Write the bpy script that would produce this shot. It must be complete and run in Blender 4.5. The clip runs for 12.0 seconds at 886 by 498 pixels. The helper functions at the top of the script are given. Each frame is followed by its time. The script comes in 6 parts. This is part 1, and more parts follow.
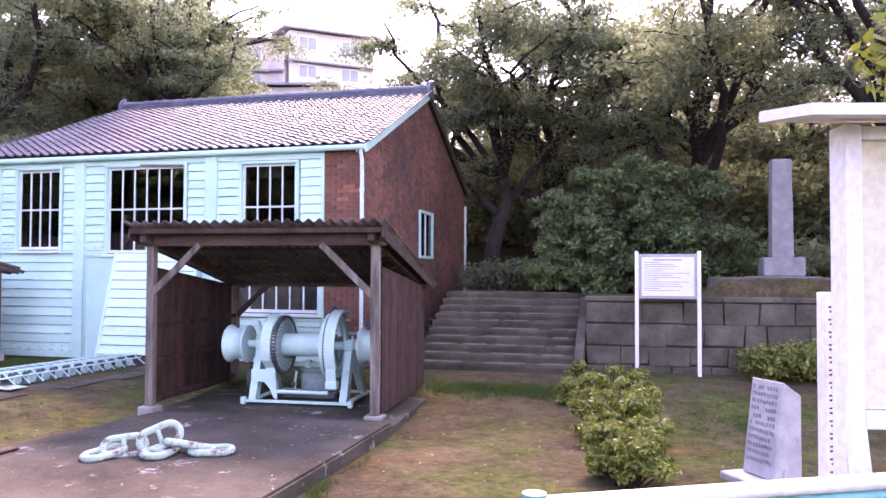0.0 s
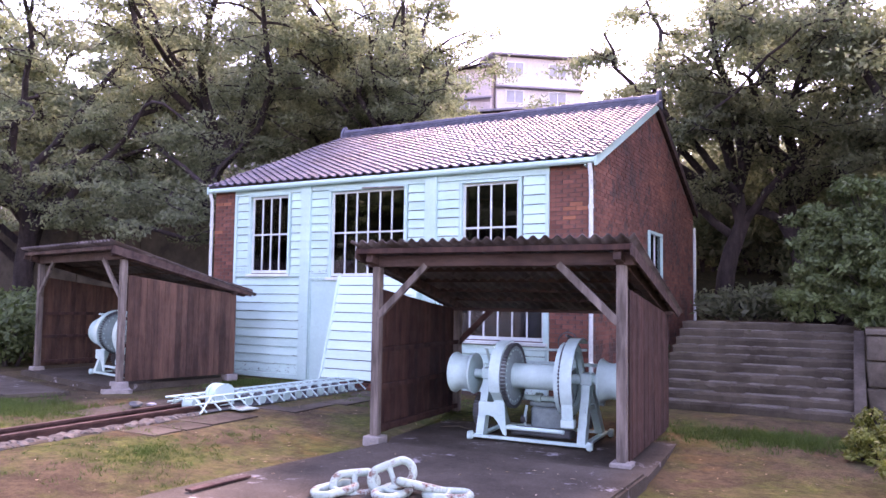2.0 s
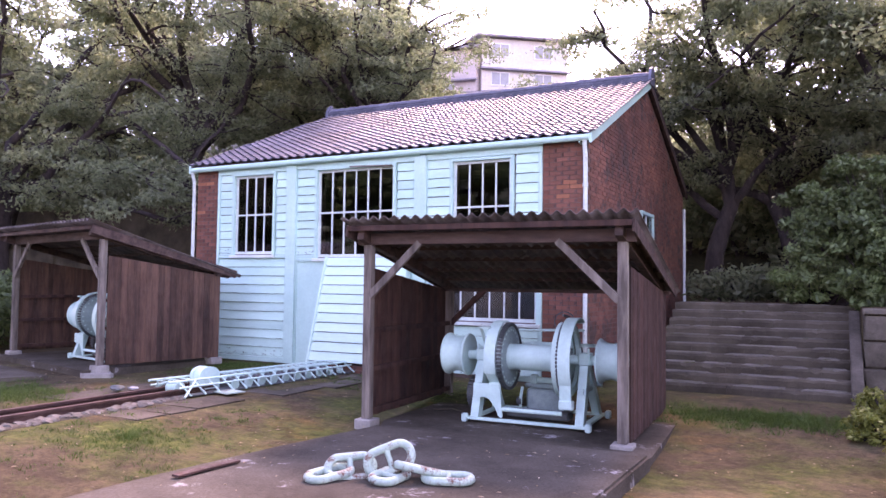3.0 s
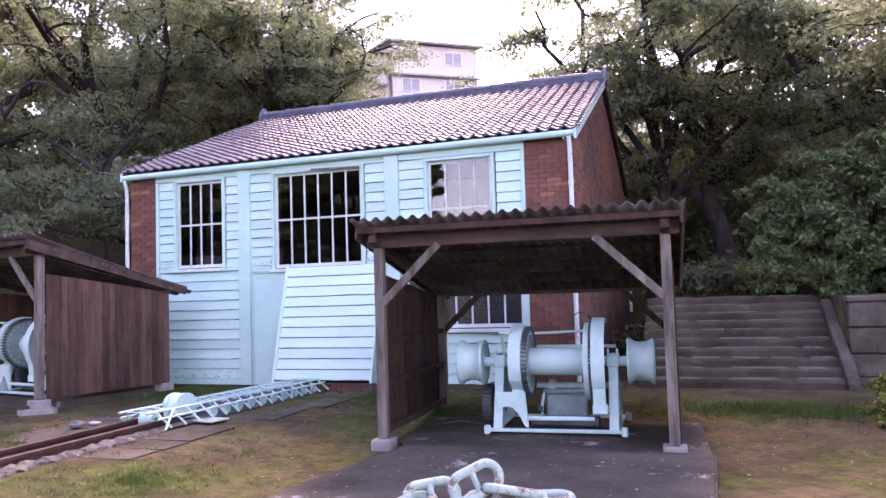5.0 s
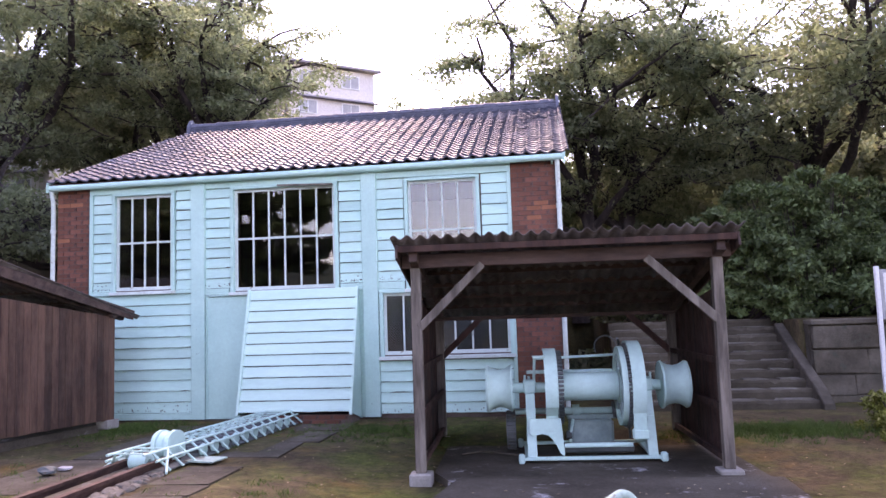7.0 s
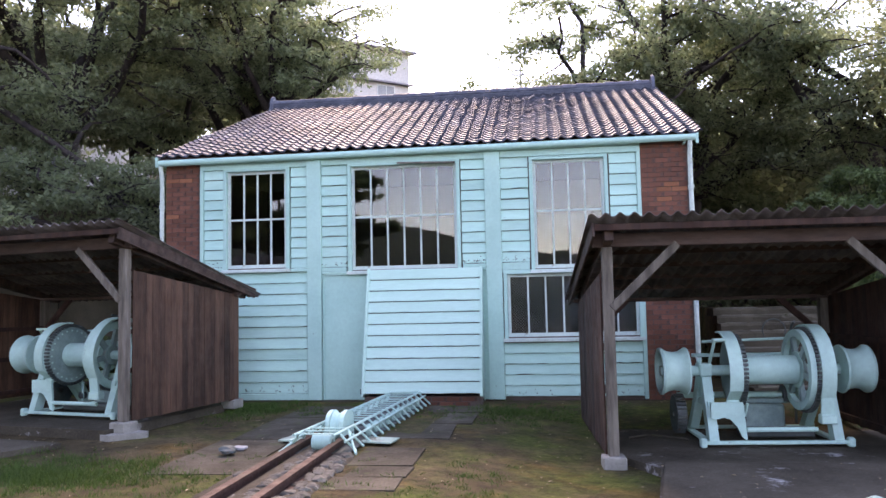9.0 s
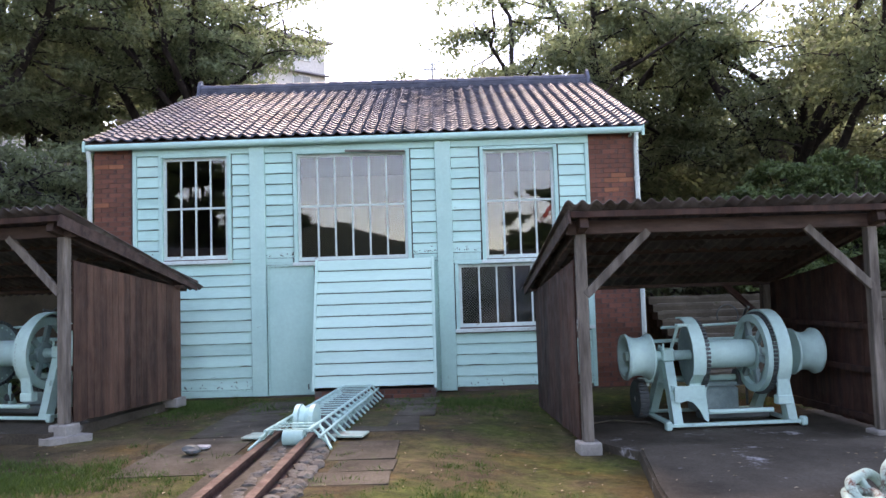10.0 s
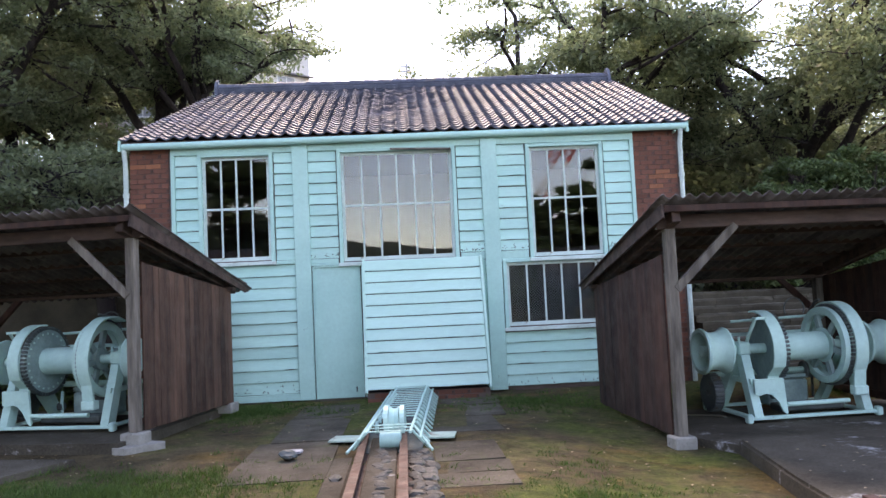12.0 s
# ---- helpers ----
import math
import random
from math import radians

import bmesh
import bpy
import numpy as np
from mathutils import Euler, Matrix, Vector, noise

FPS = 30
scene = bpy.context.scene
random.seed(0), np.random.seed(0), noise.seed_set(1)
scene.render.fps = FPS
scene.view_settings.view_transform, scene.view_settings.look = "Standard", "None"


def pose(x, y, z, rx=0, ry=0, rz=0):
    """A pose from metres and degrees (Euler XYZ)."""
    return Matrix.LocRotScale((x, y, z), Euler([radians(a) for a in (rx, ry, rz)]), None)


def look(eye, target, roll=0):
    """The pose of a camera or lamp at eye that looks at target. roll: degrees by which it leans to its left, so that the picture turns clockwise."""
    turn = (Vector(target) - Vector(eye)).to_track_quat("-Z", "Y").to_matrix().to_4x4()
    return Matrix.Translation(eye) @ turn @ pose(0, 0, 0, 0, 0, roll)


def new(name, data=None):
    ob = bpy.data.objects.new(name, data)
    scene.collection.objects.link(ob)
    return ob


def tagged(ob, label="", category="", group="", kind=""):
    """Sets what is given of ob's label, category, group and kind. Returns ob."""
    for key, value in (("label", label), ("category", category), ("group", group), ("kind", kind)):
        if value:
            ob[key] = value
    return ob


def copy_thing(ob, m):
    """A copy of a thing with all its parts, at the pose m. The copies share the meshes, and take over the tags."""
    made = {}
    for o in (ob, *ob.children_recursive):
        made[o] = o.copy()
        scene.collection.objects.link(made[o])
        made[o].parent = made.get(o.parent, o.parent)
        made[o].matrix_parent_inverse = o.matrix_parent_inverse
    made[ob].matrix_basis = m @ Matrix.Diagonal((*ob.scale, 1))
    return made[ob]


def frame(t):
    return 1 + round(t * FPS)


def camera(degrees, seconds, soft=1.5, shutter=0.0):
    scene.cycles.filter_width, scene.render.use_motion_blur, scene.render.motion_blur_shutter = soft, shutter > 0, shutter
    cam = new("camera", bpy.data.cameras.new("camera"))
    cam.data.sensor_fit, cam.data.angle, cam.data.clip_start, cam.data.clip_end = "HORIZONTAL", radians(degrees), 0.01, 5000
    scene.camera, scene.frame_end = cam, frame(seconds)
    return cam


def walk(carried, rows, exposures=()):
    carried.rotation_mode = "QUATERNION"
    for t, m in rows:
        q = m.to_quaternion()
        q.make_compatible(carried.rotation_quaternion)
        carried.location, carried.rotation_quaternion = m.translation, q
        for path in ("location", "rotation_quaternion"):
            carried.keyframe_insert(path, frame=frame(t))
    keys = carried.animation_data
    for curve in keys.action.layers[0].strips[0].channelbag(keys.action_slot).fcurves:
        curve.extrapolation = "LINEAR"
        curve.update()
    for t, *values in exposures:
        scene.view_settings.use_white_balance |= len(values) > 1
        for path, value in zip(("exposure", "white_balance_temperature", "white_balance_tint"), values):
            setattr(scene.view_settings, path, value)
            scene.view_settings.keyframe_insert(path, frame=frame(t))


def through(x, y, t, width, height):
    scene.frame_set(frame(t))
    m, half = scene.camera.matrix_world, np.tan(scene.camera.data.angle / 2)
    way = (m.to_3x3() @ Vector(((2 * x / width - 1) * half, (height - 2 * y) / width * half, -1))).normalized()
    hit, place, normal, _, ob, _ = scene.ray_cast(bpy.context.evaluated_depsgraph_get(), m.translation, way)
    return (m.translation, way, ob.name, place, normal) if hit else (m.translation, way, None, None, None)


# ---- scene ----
cam = camera(61.0, 12.0, soft=1.5)
EXPOSURE = 2.7
PATH = [
    (0, (12.822, -12.419, 1.705), (12.338, -10.479, 1.764), 0.2),
    (0.5, (12.565, -12.08, 1.69), (11.93, -10.186, 1.785), -0.7),
    (1, (12.245, -11.915, 1.675), (11.452, -10.083, 1.802), -0.8),
    (1.5, (12.057, -11.638, 1.633), (11.12, -9.875, 1.759), 0.8),
    (2, (12.011, -11.603, 1.637), (11.041, -9.859, 1.768), 0.8),
    (2.5, (11.966, -11.53, 1.607), (10.992, -9.787, 1.719), 0.6),
    (3, (11.738, -11.407, 1.552), (10.81, -9.638, 1.646), 0.7),
    (3.2, (11.572, -11.392, 1.54), (10.697, -9.595, 1.635), 0.3),
    (4.8, (10.279, -11.421, 1.514), (9.614, -9.537, 1.612), -1.0),
    (5, (10.099, -11.409, 1.494), (9.449, -9.521, 1.613), -1.8),
    (5.5, (9.555, -11.462, 1.473), (8.955, -9.56, 1.625), -1.0),
    (6, (9.092, -11.459, 1.473), (8.623, -9.52, 1.625), -1.3),
    (6.5, (8.585, -11.471, 1.495), (8.23, -9.511, 1.677), -0.5),
    (6.7, (8.38, -11.47, 1.499), (8.061, -9.505, 1.69), -1.2),
    (8.3, (6.744, -11.466, 1.527), (6.585, -9.474, 1.592), -1.3),
    (8.5, (6.539, -11.466, 1.53), (6.336, -9.478, 1.623), -3.1),
    (9, (6.026, -11.53, 1.498), (5.771, -9.552, 1.639), -1.2),
    (9.5, (5.712, -11.494, 1.441), (5.618, -9.499, 1.549), -1.6),
    (10, (5.29, -11.418, 1.448), (5.291, -9.422, 1.57), -1.8),
    (10.5, (4.821, -11.411, 1.457), (4.912, -9.414, 1.528), -2.3),
    (11, (4.482, -11.285, 1.417), (4.632, -9.291, 1.469), -4.6),
    (11.5, (4.121, -11.288, 1.414), (4.242, -9.294, 1.512), -3.2),
    (12, (3.983, -11.267, 1.444), (4.089, -9.274, 1.569), -2.7),
]
walk(cam, [(t, look(eye, target, roll)) for t, eye, target, roll in PATH], [(0.0, EXPOSURE + 0.70, 8700, 58), (1.5, EXPOSURE + 0.62, 8600, 63), (3.0, EXPOSURE + 0.48, 8750, 62), (6.0, EXPOSURE + 0.30, 8950, 55), (9.0, EXPOSURE - 0.03, 9400, 35), (12.0, EXPOSURE - 0.08, 9500, 28)])

# ---- light: hazy bright evening sky, low veiled sun behind the house ----
world = bpy.data.worlds.new("world")
scene.world = world
world.use_nodes = True
wn, wl = world.node_tree.nodes, world.node_tree.links
sky = wn.new("ShaderNodeTexSky")
sky.sky_type = "NISHITA"
sky.sun_disc = False
sky.sun_elevation = radians(45)
sky.sun_rotation = radians(-8)
sky.air_density, sky.dust_density, sky.ozone_density = 0.9, 0.25, 2.6
back = wn["Background"]
back.inputs["Strength"].default_value = 0.15
wl.new(sky.outputs["Color"], back.inputs["Color"])

sun = new("sun", bpy.data.lights.new("sun", "SUN"))
sun.data.energy, sun.data.angle, sun.data.color = 0.9, radians(18), (1.0, 0.98, 0.95)
sun.matrix_world = look((-5, 40, 40), (0, 0, 0))


# ---- materials ----
def material(name):
    m = bpy.data.materials.new(name)
    m.use_nodes = True
    nt = m.node_tree
    return m, nt.nodes, nt.links, nt.nodes["Principled BSDF"]


def ramp(n, l, src, lo, hi, a=0.35, b=0.65):
    r = n.new("ShaderNodeValToRGB")
    r.color_ramp.elements[0].position, r.color_ramp.elements[1].position = a, b
    r.color_ramp.elements[0].color, r.color_ramp.elements[1].color = (*lo, 1), (*hi, 1)
    l.new(src, r.inputs["Fac"])
    return r.outputs["Color"]


def mixed(n, l, fac, a, b, kind="MIX"):
    m = n.new("ShaderNodeMix")
    m.data_type, m.blend_type = "RGBA", kind
    for sock, val in ((m.inputs[0], fac), (m.inputs[6], a), (m.inputs[7], b)):
        if isinstance(val, (int, float)):
            sock.default_value = val
        elif isinstance(val, tuple):
            sock.default_value = (*val, 1)
        else:
            l.new(val, sock)
    return m.outputs[2]


def noisy(n, l, scale, detail=5.0, rough=0.6, stretch=(1, 1, 1), where="Object"):
    co = n.new("ShaderNodeTexCoord")
    mp = n.new("ShaderNodeMapping")
    mp.inputs["Scale"].default_value = stretch
    l.new(co.outputs[where], mp.inputs["Vector"])
    t = n.new("ShaderNodeTexNoise")
    t.inputs["Scale"].default_value, t.inputs["Detail"].default_value, t.inputs["Roughness"].default_value = scale, detail, rough
    l.new(mp.outputs["Vector"], t.inputs["Vector"])
    return t.outputs["Fac"]


def surface(name, c1, c2, big=1.5, fine=30.0, rough=0.7, metal=0.0, bump=0.3, stretch=(1, 1, 1), dirt=None, dirt_amount=0.3, dirt_scale=6.0, vary=0.0, island=0.0, depth=0.01, spec=0.4, grit=0.45):
    """Two colours mixed at a large scale, a fine grain that also gives relief, optional stains, and piece-to-piece variation."""
    m, n, l, p = material(name)
    col = ramp(n, l, noisy(n, l, big, 4.0, 0.6, stretch), c1, c2)
    grain = noisy(n, l, fine, 6.0, 0.7, stretch)
    col = mixed(n, l, grit, col, ramp(n, l, grain, (0.45, 0.45, 0.45), (1.25, 1.25, 1.25), 0.25, 0.75), "MULTIPLY")
    if dirt:
        edge = 0.62 - dirt_amount * 0.3
        mask = ramp(n, l, noisy(n, l, dirt_scale, 8.0, 0.75, stretch), (0, 0, 0), (1, 1, 1), edge, edge + 0.09)
        col = mixed(n, l, mask, col, dirt)
    for amount, node, out in ((vary, "ShaderNodeObjectInfo", "Random"), (island, "ShaderNodeNewGeometry", "Random Per Island")):
        if amount:
            r = n.new(node)
            lo, hi = 1 - amount, 1 + amount
            col = mixed(n, l, 1.0, col, ramp(n, l, r.outputs[out], (lo, lo, lo), (hi, hi, hi), 0.0, 1.0), "MULTIPLY")
    l.new(col, p.inputs["Base Color"])
    rr = ramp(n, l, noisy(n, l, fine * 0.3), (rough - 0.12,) * 3, (min(1, rough + 0.12),) * 3)
    l.new(rr, p.inputs["Roughness"])
    p.inputs["Metallic"].default_value = metal
    p.inputs["Specular IOR Level"].default_value = spec
    if bump:
        b = n.new("ShaderNodeBump")
        b.inputs["Strength"].default_value, b.inputs["Distance"].default_value = bump, depth
        l.new(grain, b.inputs["Height"])
        l.new(b.outputs["Normal"], p.inputs["Normal"])
    return m


def leafy(name, c1, c2, gloss=0.45, through=0.35):
    m, n, l, p = material(name)
    g = n.new("ShaderNodeNewGeometry")
    col = ramp(n, l, g.outputs["Random Per Island"], c1, c2, 0.0, 1.0)
    l.new(mixed(n, l, 0.6, col, ramp(n, l, noisy(n, l, 0.9, 3.0), (0.55, 0.55, 0.55), (1.3, 1.3, 1.3)), "MULTIPLY"), p.inputs["Base Color"])
    p.inputs["Roughness"].default_value = gloss
    p.inputs["Specular IOR Level"].default_value = 0.35
    tr = n.new("ShaderNodeBsdfTranslucent")
    l.new(mixed(n, l, 1.0, col, (1.15, 1.2, 0.9), "MULTIPLY"), tr.inputs["Color"])
    mx = n.new("ShaderNodeMixShader")
    mx.inputs[0].default_value = through
    l.new(p.outputs["BSDF"], mx.inputs[1])
    l.new(tr.outputs["BSDF"], mx.inputs[2])
    l.new(mx.outputs["Shader"], n["Material Output"].inputs["Surface"])
    return m


PAINT = surface("blue_board_paint", (0.37, 0.67, 0.61), (0.46, 0.76, 0.69), 1.2, 24, 0.62, bump=0.25, stretch=(0.35, 1, 2.0), dirt=(0.12, 0.16, 0.14), dirt_amount=-0.14, dirt_scale=9, vary=0.08, depth=0.006, grit=0.2)
PANEL = surface("pale_panel_paint", (0.43, 0.71, 0.625), (0.52, 0.79, 0.70), 1.2, 24, 0.6, bump=0.25, stretch=(0.35, 1, 2.0), dirt=(0.20, 0.26, 0.25), dirt_amount=-0.3, dirt_scale=9, vary=0.04, depth=0.006, grit=0.18)
TRIM = surface("blue_trim_paint", (0.35, 0.63, 0.575), (0.42, 0.71, 0.645), 1.0, 22, 0.6, bump=0.2, dirt=(0.16, 0.19, 0.16), dirt_amount=-0.14, dirt_scale=8, depth=0.005, grit=0.18)
SASH = surface("faded_sash_paint", (0.50, 0.62, 0.58), (0.62, 0.74, 0.70), 2.0, 30, 0.6, bump=0.2, dirt=(0.25, 0.22, 0.16), dirt_amount=0.1, depth=0.004)
IRON = surface("aqua_iron_paint", (0.39, 0.65, 0.60), (0.48, 0.75, 0.69), 2.5, 18, 0.5, bump=0.12, dirt=(0.17, 0.10, 0.06), dirt_amount=-0.1, dirt_scale=6, depth=0.004, grit=0.22)
IRON_GRIMY = surface("grimy_aqua_iron", (0.19, 0.30, 0.29), (0.31, 0.45, 0.43), 3, 20, 0.55, bump=0.25, dirt=(0.10, 0.075, 0.055), dirt_amount=0.05, dirt_scale=5)
# grime on the winch; on the ladder's plate and rollers its dark stands for shade
IRON_DARK = surface("grimy_shaded_iron", (0.05, 0.07, 0.07), (0.12, 0.14, 0.14), 3, 20, 0.6, metal=0.2, bump=0.3, dirt=(0.14, 0.06, 0.03), dirt_amount=0.1)
CHAIN = surface("chipped_chain_paint", (0.30, 0.44, 0.37), (0.43, 0.59, 0.51), 4, 22, 0.55, bump=0.3, dirt=(0.15, 0.055, 0.032), dirt_amount=0.3, dirt_scale=4.5, depth=0.006)
RUST_SPOT = surface("nail_rust", (0.06, 0.045, 0.035), (0.14, 0.09, 0.06), 30, 90, 0.9, bump=0.0)
BRICK_BRIGHT = surface("orange_brick", (0.28, 0.10, 0.055), (0.38, 0.15, 0.08), 3, 40, 0.85, bump=0.5, vary=0.2, depth=0.008)
RUST = surface("rusty_rail", (0.052, 0.026, 0.021), (0.112, 0.058, 0.047), 4, 30, 0.75, metal=0.2, bump=0.4)
BRICK = surface("red_brick", (0.16, 0.06, 0.042), (0.27, 0.105, 0.07), 3, 40, 0.85, bump=0.5, vary=0.26, depth=0.008, dirt=(0.07, 0.048, 0.045), dirt_amount=0.32, dirt_scale=4)
BRICK_WALL = surface("red_brick_weathered", (0.13, 0.055, 0.042), (0.25, 0.10, 0.07), 0.6, 30, 0.85, bump=0.5, island=0.22, depth=0.008, dirt=(0.075, 0.05, 0.045), dirt_amount=0.38, dirt_scale=2.2)
MORTAR = surface("old_mortar", (0.10, 0.072, 0.062), (0.16, 0.12, 0.105), 2, 40, 0.95, bump=0.5)
TILE = surface("grey_roof_tile", (0.054, 0.063, 0.090), (0.108, 0.122, 0.165), 3, 25, 0.56, bump=0.25, vary=0.22, depth=0.005, dirt=(0.062, 0.068, 0.082), dirt_amount=0.1, dirt_scale=4, spec=0.3)
TILE_FAR = surface("grey_roof_tile_joined", (0.054, 0.063, 0.090), (0.108, 0.122, 0.165), 1.0, 25, 0.56, bump=0.25, island=0.22, depth=0.005, dirt=(0.062, 0.068, 0.082), dirt_amount=0.1, dirt_scale=3, spec=0.3)
WOOD_OLD = surface("weathered_grey_wood", (0.092, 0.077, 0.064), (0.235, 0.203, 0.172), 3, 18, 0.85, bump=0.6, stretch=(4, 4, 0.5), vary=0.15)
WOOD_DARK = surface("dark_shed_board", (0.036, 0.016, 0.013), (0.084, 0.039, 0.029), 2, 16, 0.8, bump=0.5, stretch=(4, 4, 0.5), vary=0.25)
WOOD_BROWN = surface("brown_shed_board", (0.052, 0.025, 0.017), (0.128, 0.065, 0.043), 2, 16, 0.8, bump=0.5, stretch=(4, 4, 0.5), vary=0.28)
WOOD_BEAM = surface("dark_beam", (0.040, 0.023, 0.019), (0.10, 0.061, 0.050), 3, 20, 0.8, bump=0.5, stretch=(0.6, 3, 3), vary=0.15)
CORRUGATED = surface("mossy_cement_roofing", (0.075, 0.062, 0.060), (0.20, 0.175, 0.165), 2.0, 25, 0.85, bump=0.4, dirt=(0.07, 0.055, 0.045), dirt_amount=0.3, dirt_scale=2.5)
CONCRETE = surface("stained_concrete", (0.060, 0.050, 0.038), (0.124, 0.106, 0.083), 0.9, 42, 0.92, bump=0.7, grit=0.85, dirt=(0.40, 0.385, 0.38), dirt_amount=0.1, dirt_scale=2.2, spec=0.12)
FOOTING = surface("pale_footing_concrete", (0.25, 0.235, 0.21), (0.36, 0.34, 0.305), 4, 40, 0.9, bump=0.4, dirt=(0.15, 0.13, 0.12), dirt_amount=0.1)
STONE = surface("grey_fieldstone", (0.070, 0.062, 0.052), (0.165, 0.150, 0.130), 5, 30, 0.9, bump=0.6, vary=0.3, depth=0.012, dirt=(0.06, 0.075, 0.035), dirt_amount=0.15, dirt_scale=9)
# paler than STEP: litter, and the light on upward faces put into colour
TREAD = surface("lit_littered_tread", (0.10, 0.092, 0.076), (0.19, 0.175, 0.15), 2.5, 40, 0.95, bump=0.5, vary=0.15, dirt=(0.07, 0.075, 0.035), dirt_amount=0.3, dirt_scale=5, spec=0.12)
PAVING = surface("mossy_paving", (0.060, 0.050, 0.038), (0.122, 0.104, 0.080), 2, 38, 0.92, bump=0.6, grit=0.8, vary=0.12, dirt=(0.09, 0.10, 0.05), dirt_amount=0.2, dirt_scale=3, spec=0.12)
STEP = surface("dark_step_stone", (0.052, 0.044, 0.032), (0.108, 0.092, 0.068), 1.5, 45, 0.9, bump=0.7, vary=0.12, dirt=(0.20, 0.175, 0.16), dirt_amount=-0.25, dirt_scale=7, spec=0.12)
MASONRY = surface("grey_wall_stone", (0.070, 0.061, 0.047), (0.138, 0.121, 0.096), 2.5, 25, 0.9, bump=0.7, vary=0.13, depth=0.015, dirt=(0.07, 0.075, 0.06), dirt_amount=0.2, spec=0.12)
GRANITE = surface("pale_granite", (0.34, 0.33, 0.34), (0.46, 0.45, 0.46), 5, 120, 0.7, bump=0.25, dirt=(0.22, 0.21, 0.20), dirt_amount=0.05, dirt_scale=8)
GRANITE_DARK = surface("dark_granite", (0.17, 0.165, 0.175), (0.25, 0.245, 0.25), 5, 120, 0.7, bump=0.25)
WHITE = surface("white_sign_paint", (0.74, 0.75, 0.75), (0.80, 0.81, 0.81), 2, 30, 0.5, bump=0.1, dirt=(0.62, 0.60, 0.56), dirt_amount=-0.35)
SIGN_FACE = surface("sign_face", (0.70, 0.70, 0.74), (0.78, 0.78, 0.80), 2, 30, 0.4, bump=0.05)
CREAM = surface("cream_notice_panel", (0.66, 0.62, 0.47), (0.74, 0.70, 0.55), 2, 30, 0.5, bump=0.1)
FRAME_GREY = surface("grey_sign_frame", (0.30, 0.31, 0.33), (0.38, 0.39, 0.41), 3, 30, 0.5, bump=0.1)
INK = surface("sign_ink", (0.03, 0.03, 0.035), (0.06, 0.06, 0.065), 5, 60, 0.7, bump=0.0)
INK_GREY = surface("faded_ink", (0.22, 0.22, 0.24), (0.32, 0.32, 0.34), 5, 60, 0.7, bump=0.0)
TEAL = surface("teal_fence_paint", (0.06, 0.36, 0.34), (0.10, 0.46, 0.43), 3, 30, 0.5, bump=0.15, dirt=(0.3, 0.33, 0.3), dirt_amount=0.0)
# near-black colour stands in for the missing light indoors
UNLIT_ROOM = surface("unlit_interior", (0.012, 0.010, 0.010), (0.022, 0.018, 0.018), 2, 20, 0.9, bump=0.1)
BARK = surface("dark_bark", (0.022, 0.016, 0.016), (0.055, 0.042, 0.040), 4, 22, 0.95, bump=0.9, stretch=(2, 2, 0.6), depth=0.03)
HOUSE_WALL = surface("pale_house_render", (0.62, 0.58, 0.56), (0.72, 0.68, 0.66), 0.6, 10, 0.85, bump=0.1, dirt=(0.45, 0.41, 0.39), dirt_amount=0.0, dirt_scale=0.8)
HOUSE_ROOF = surface("grey_house_roof", (0.24, 0.22, 0.24), (0.34, 0.31, 0.33), 0.8, 8, 0.7, bump=0.3)
WIRE = surface("wire", (0.42, 0.44, 0.45), (0.52, 0.54, 0.55), 4, 40, 0.5, metal=0.2, bump=0.0)
LEAF_CHERRY = leafy("cherry_leaf", (0.125, 0.16, 0.105), (0.255, 0.30, 0.215), 0.5, 0.72)
LEAF_BROWN = leafy("olive_leaf", (0.138, 0.168, 0.118), (0.28, 0.315, 0.235), 0.5, 0.72)
LEAF_DARK = leafy("glossy_dark_leaf", (0.040, 0.075, 0.030), (0.135, 0.205, 0.085), 0.48, 0.35)
LEAF_FRESH = leafy("fresh_green_leaf", (0.095, 0.16, 0.06), (0.20, 0.29, 0.13), 0.42, 0.4)
LEAF_HEDGE = leafy("azalea_leaf", (0.10, 0.13, 0.025), (0.23, 0.26, 0.065), 0.5, 0.3)
GRASS = leafy("grass_blade", (0.030, 0.075, 0.015), (0.085, 0.15, 0.035), 0.6, 0.3)


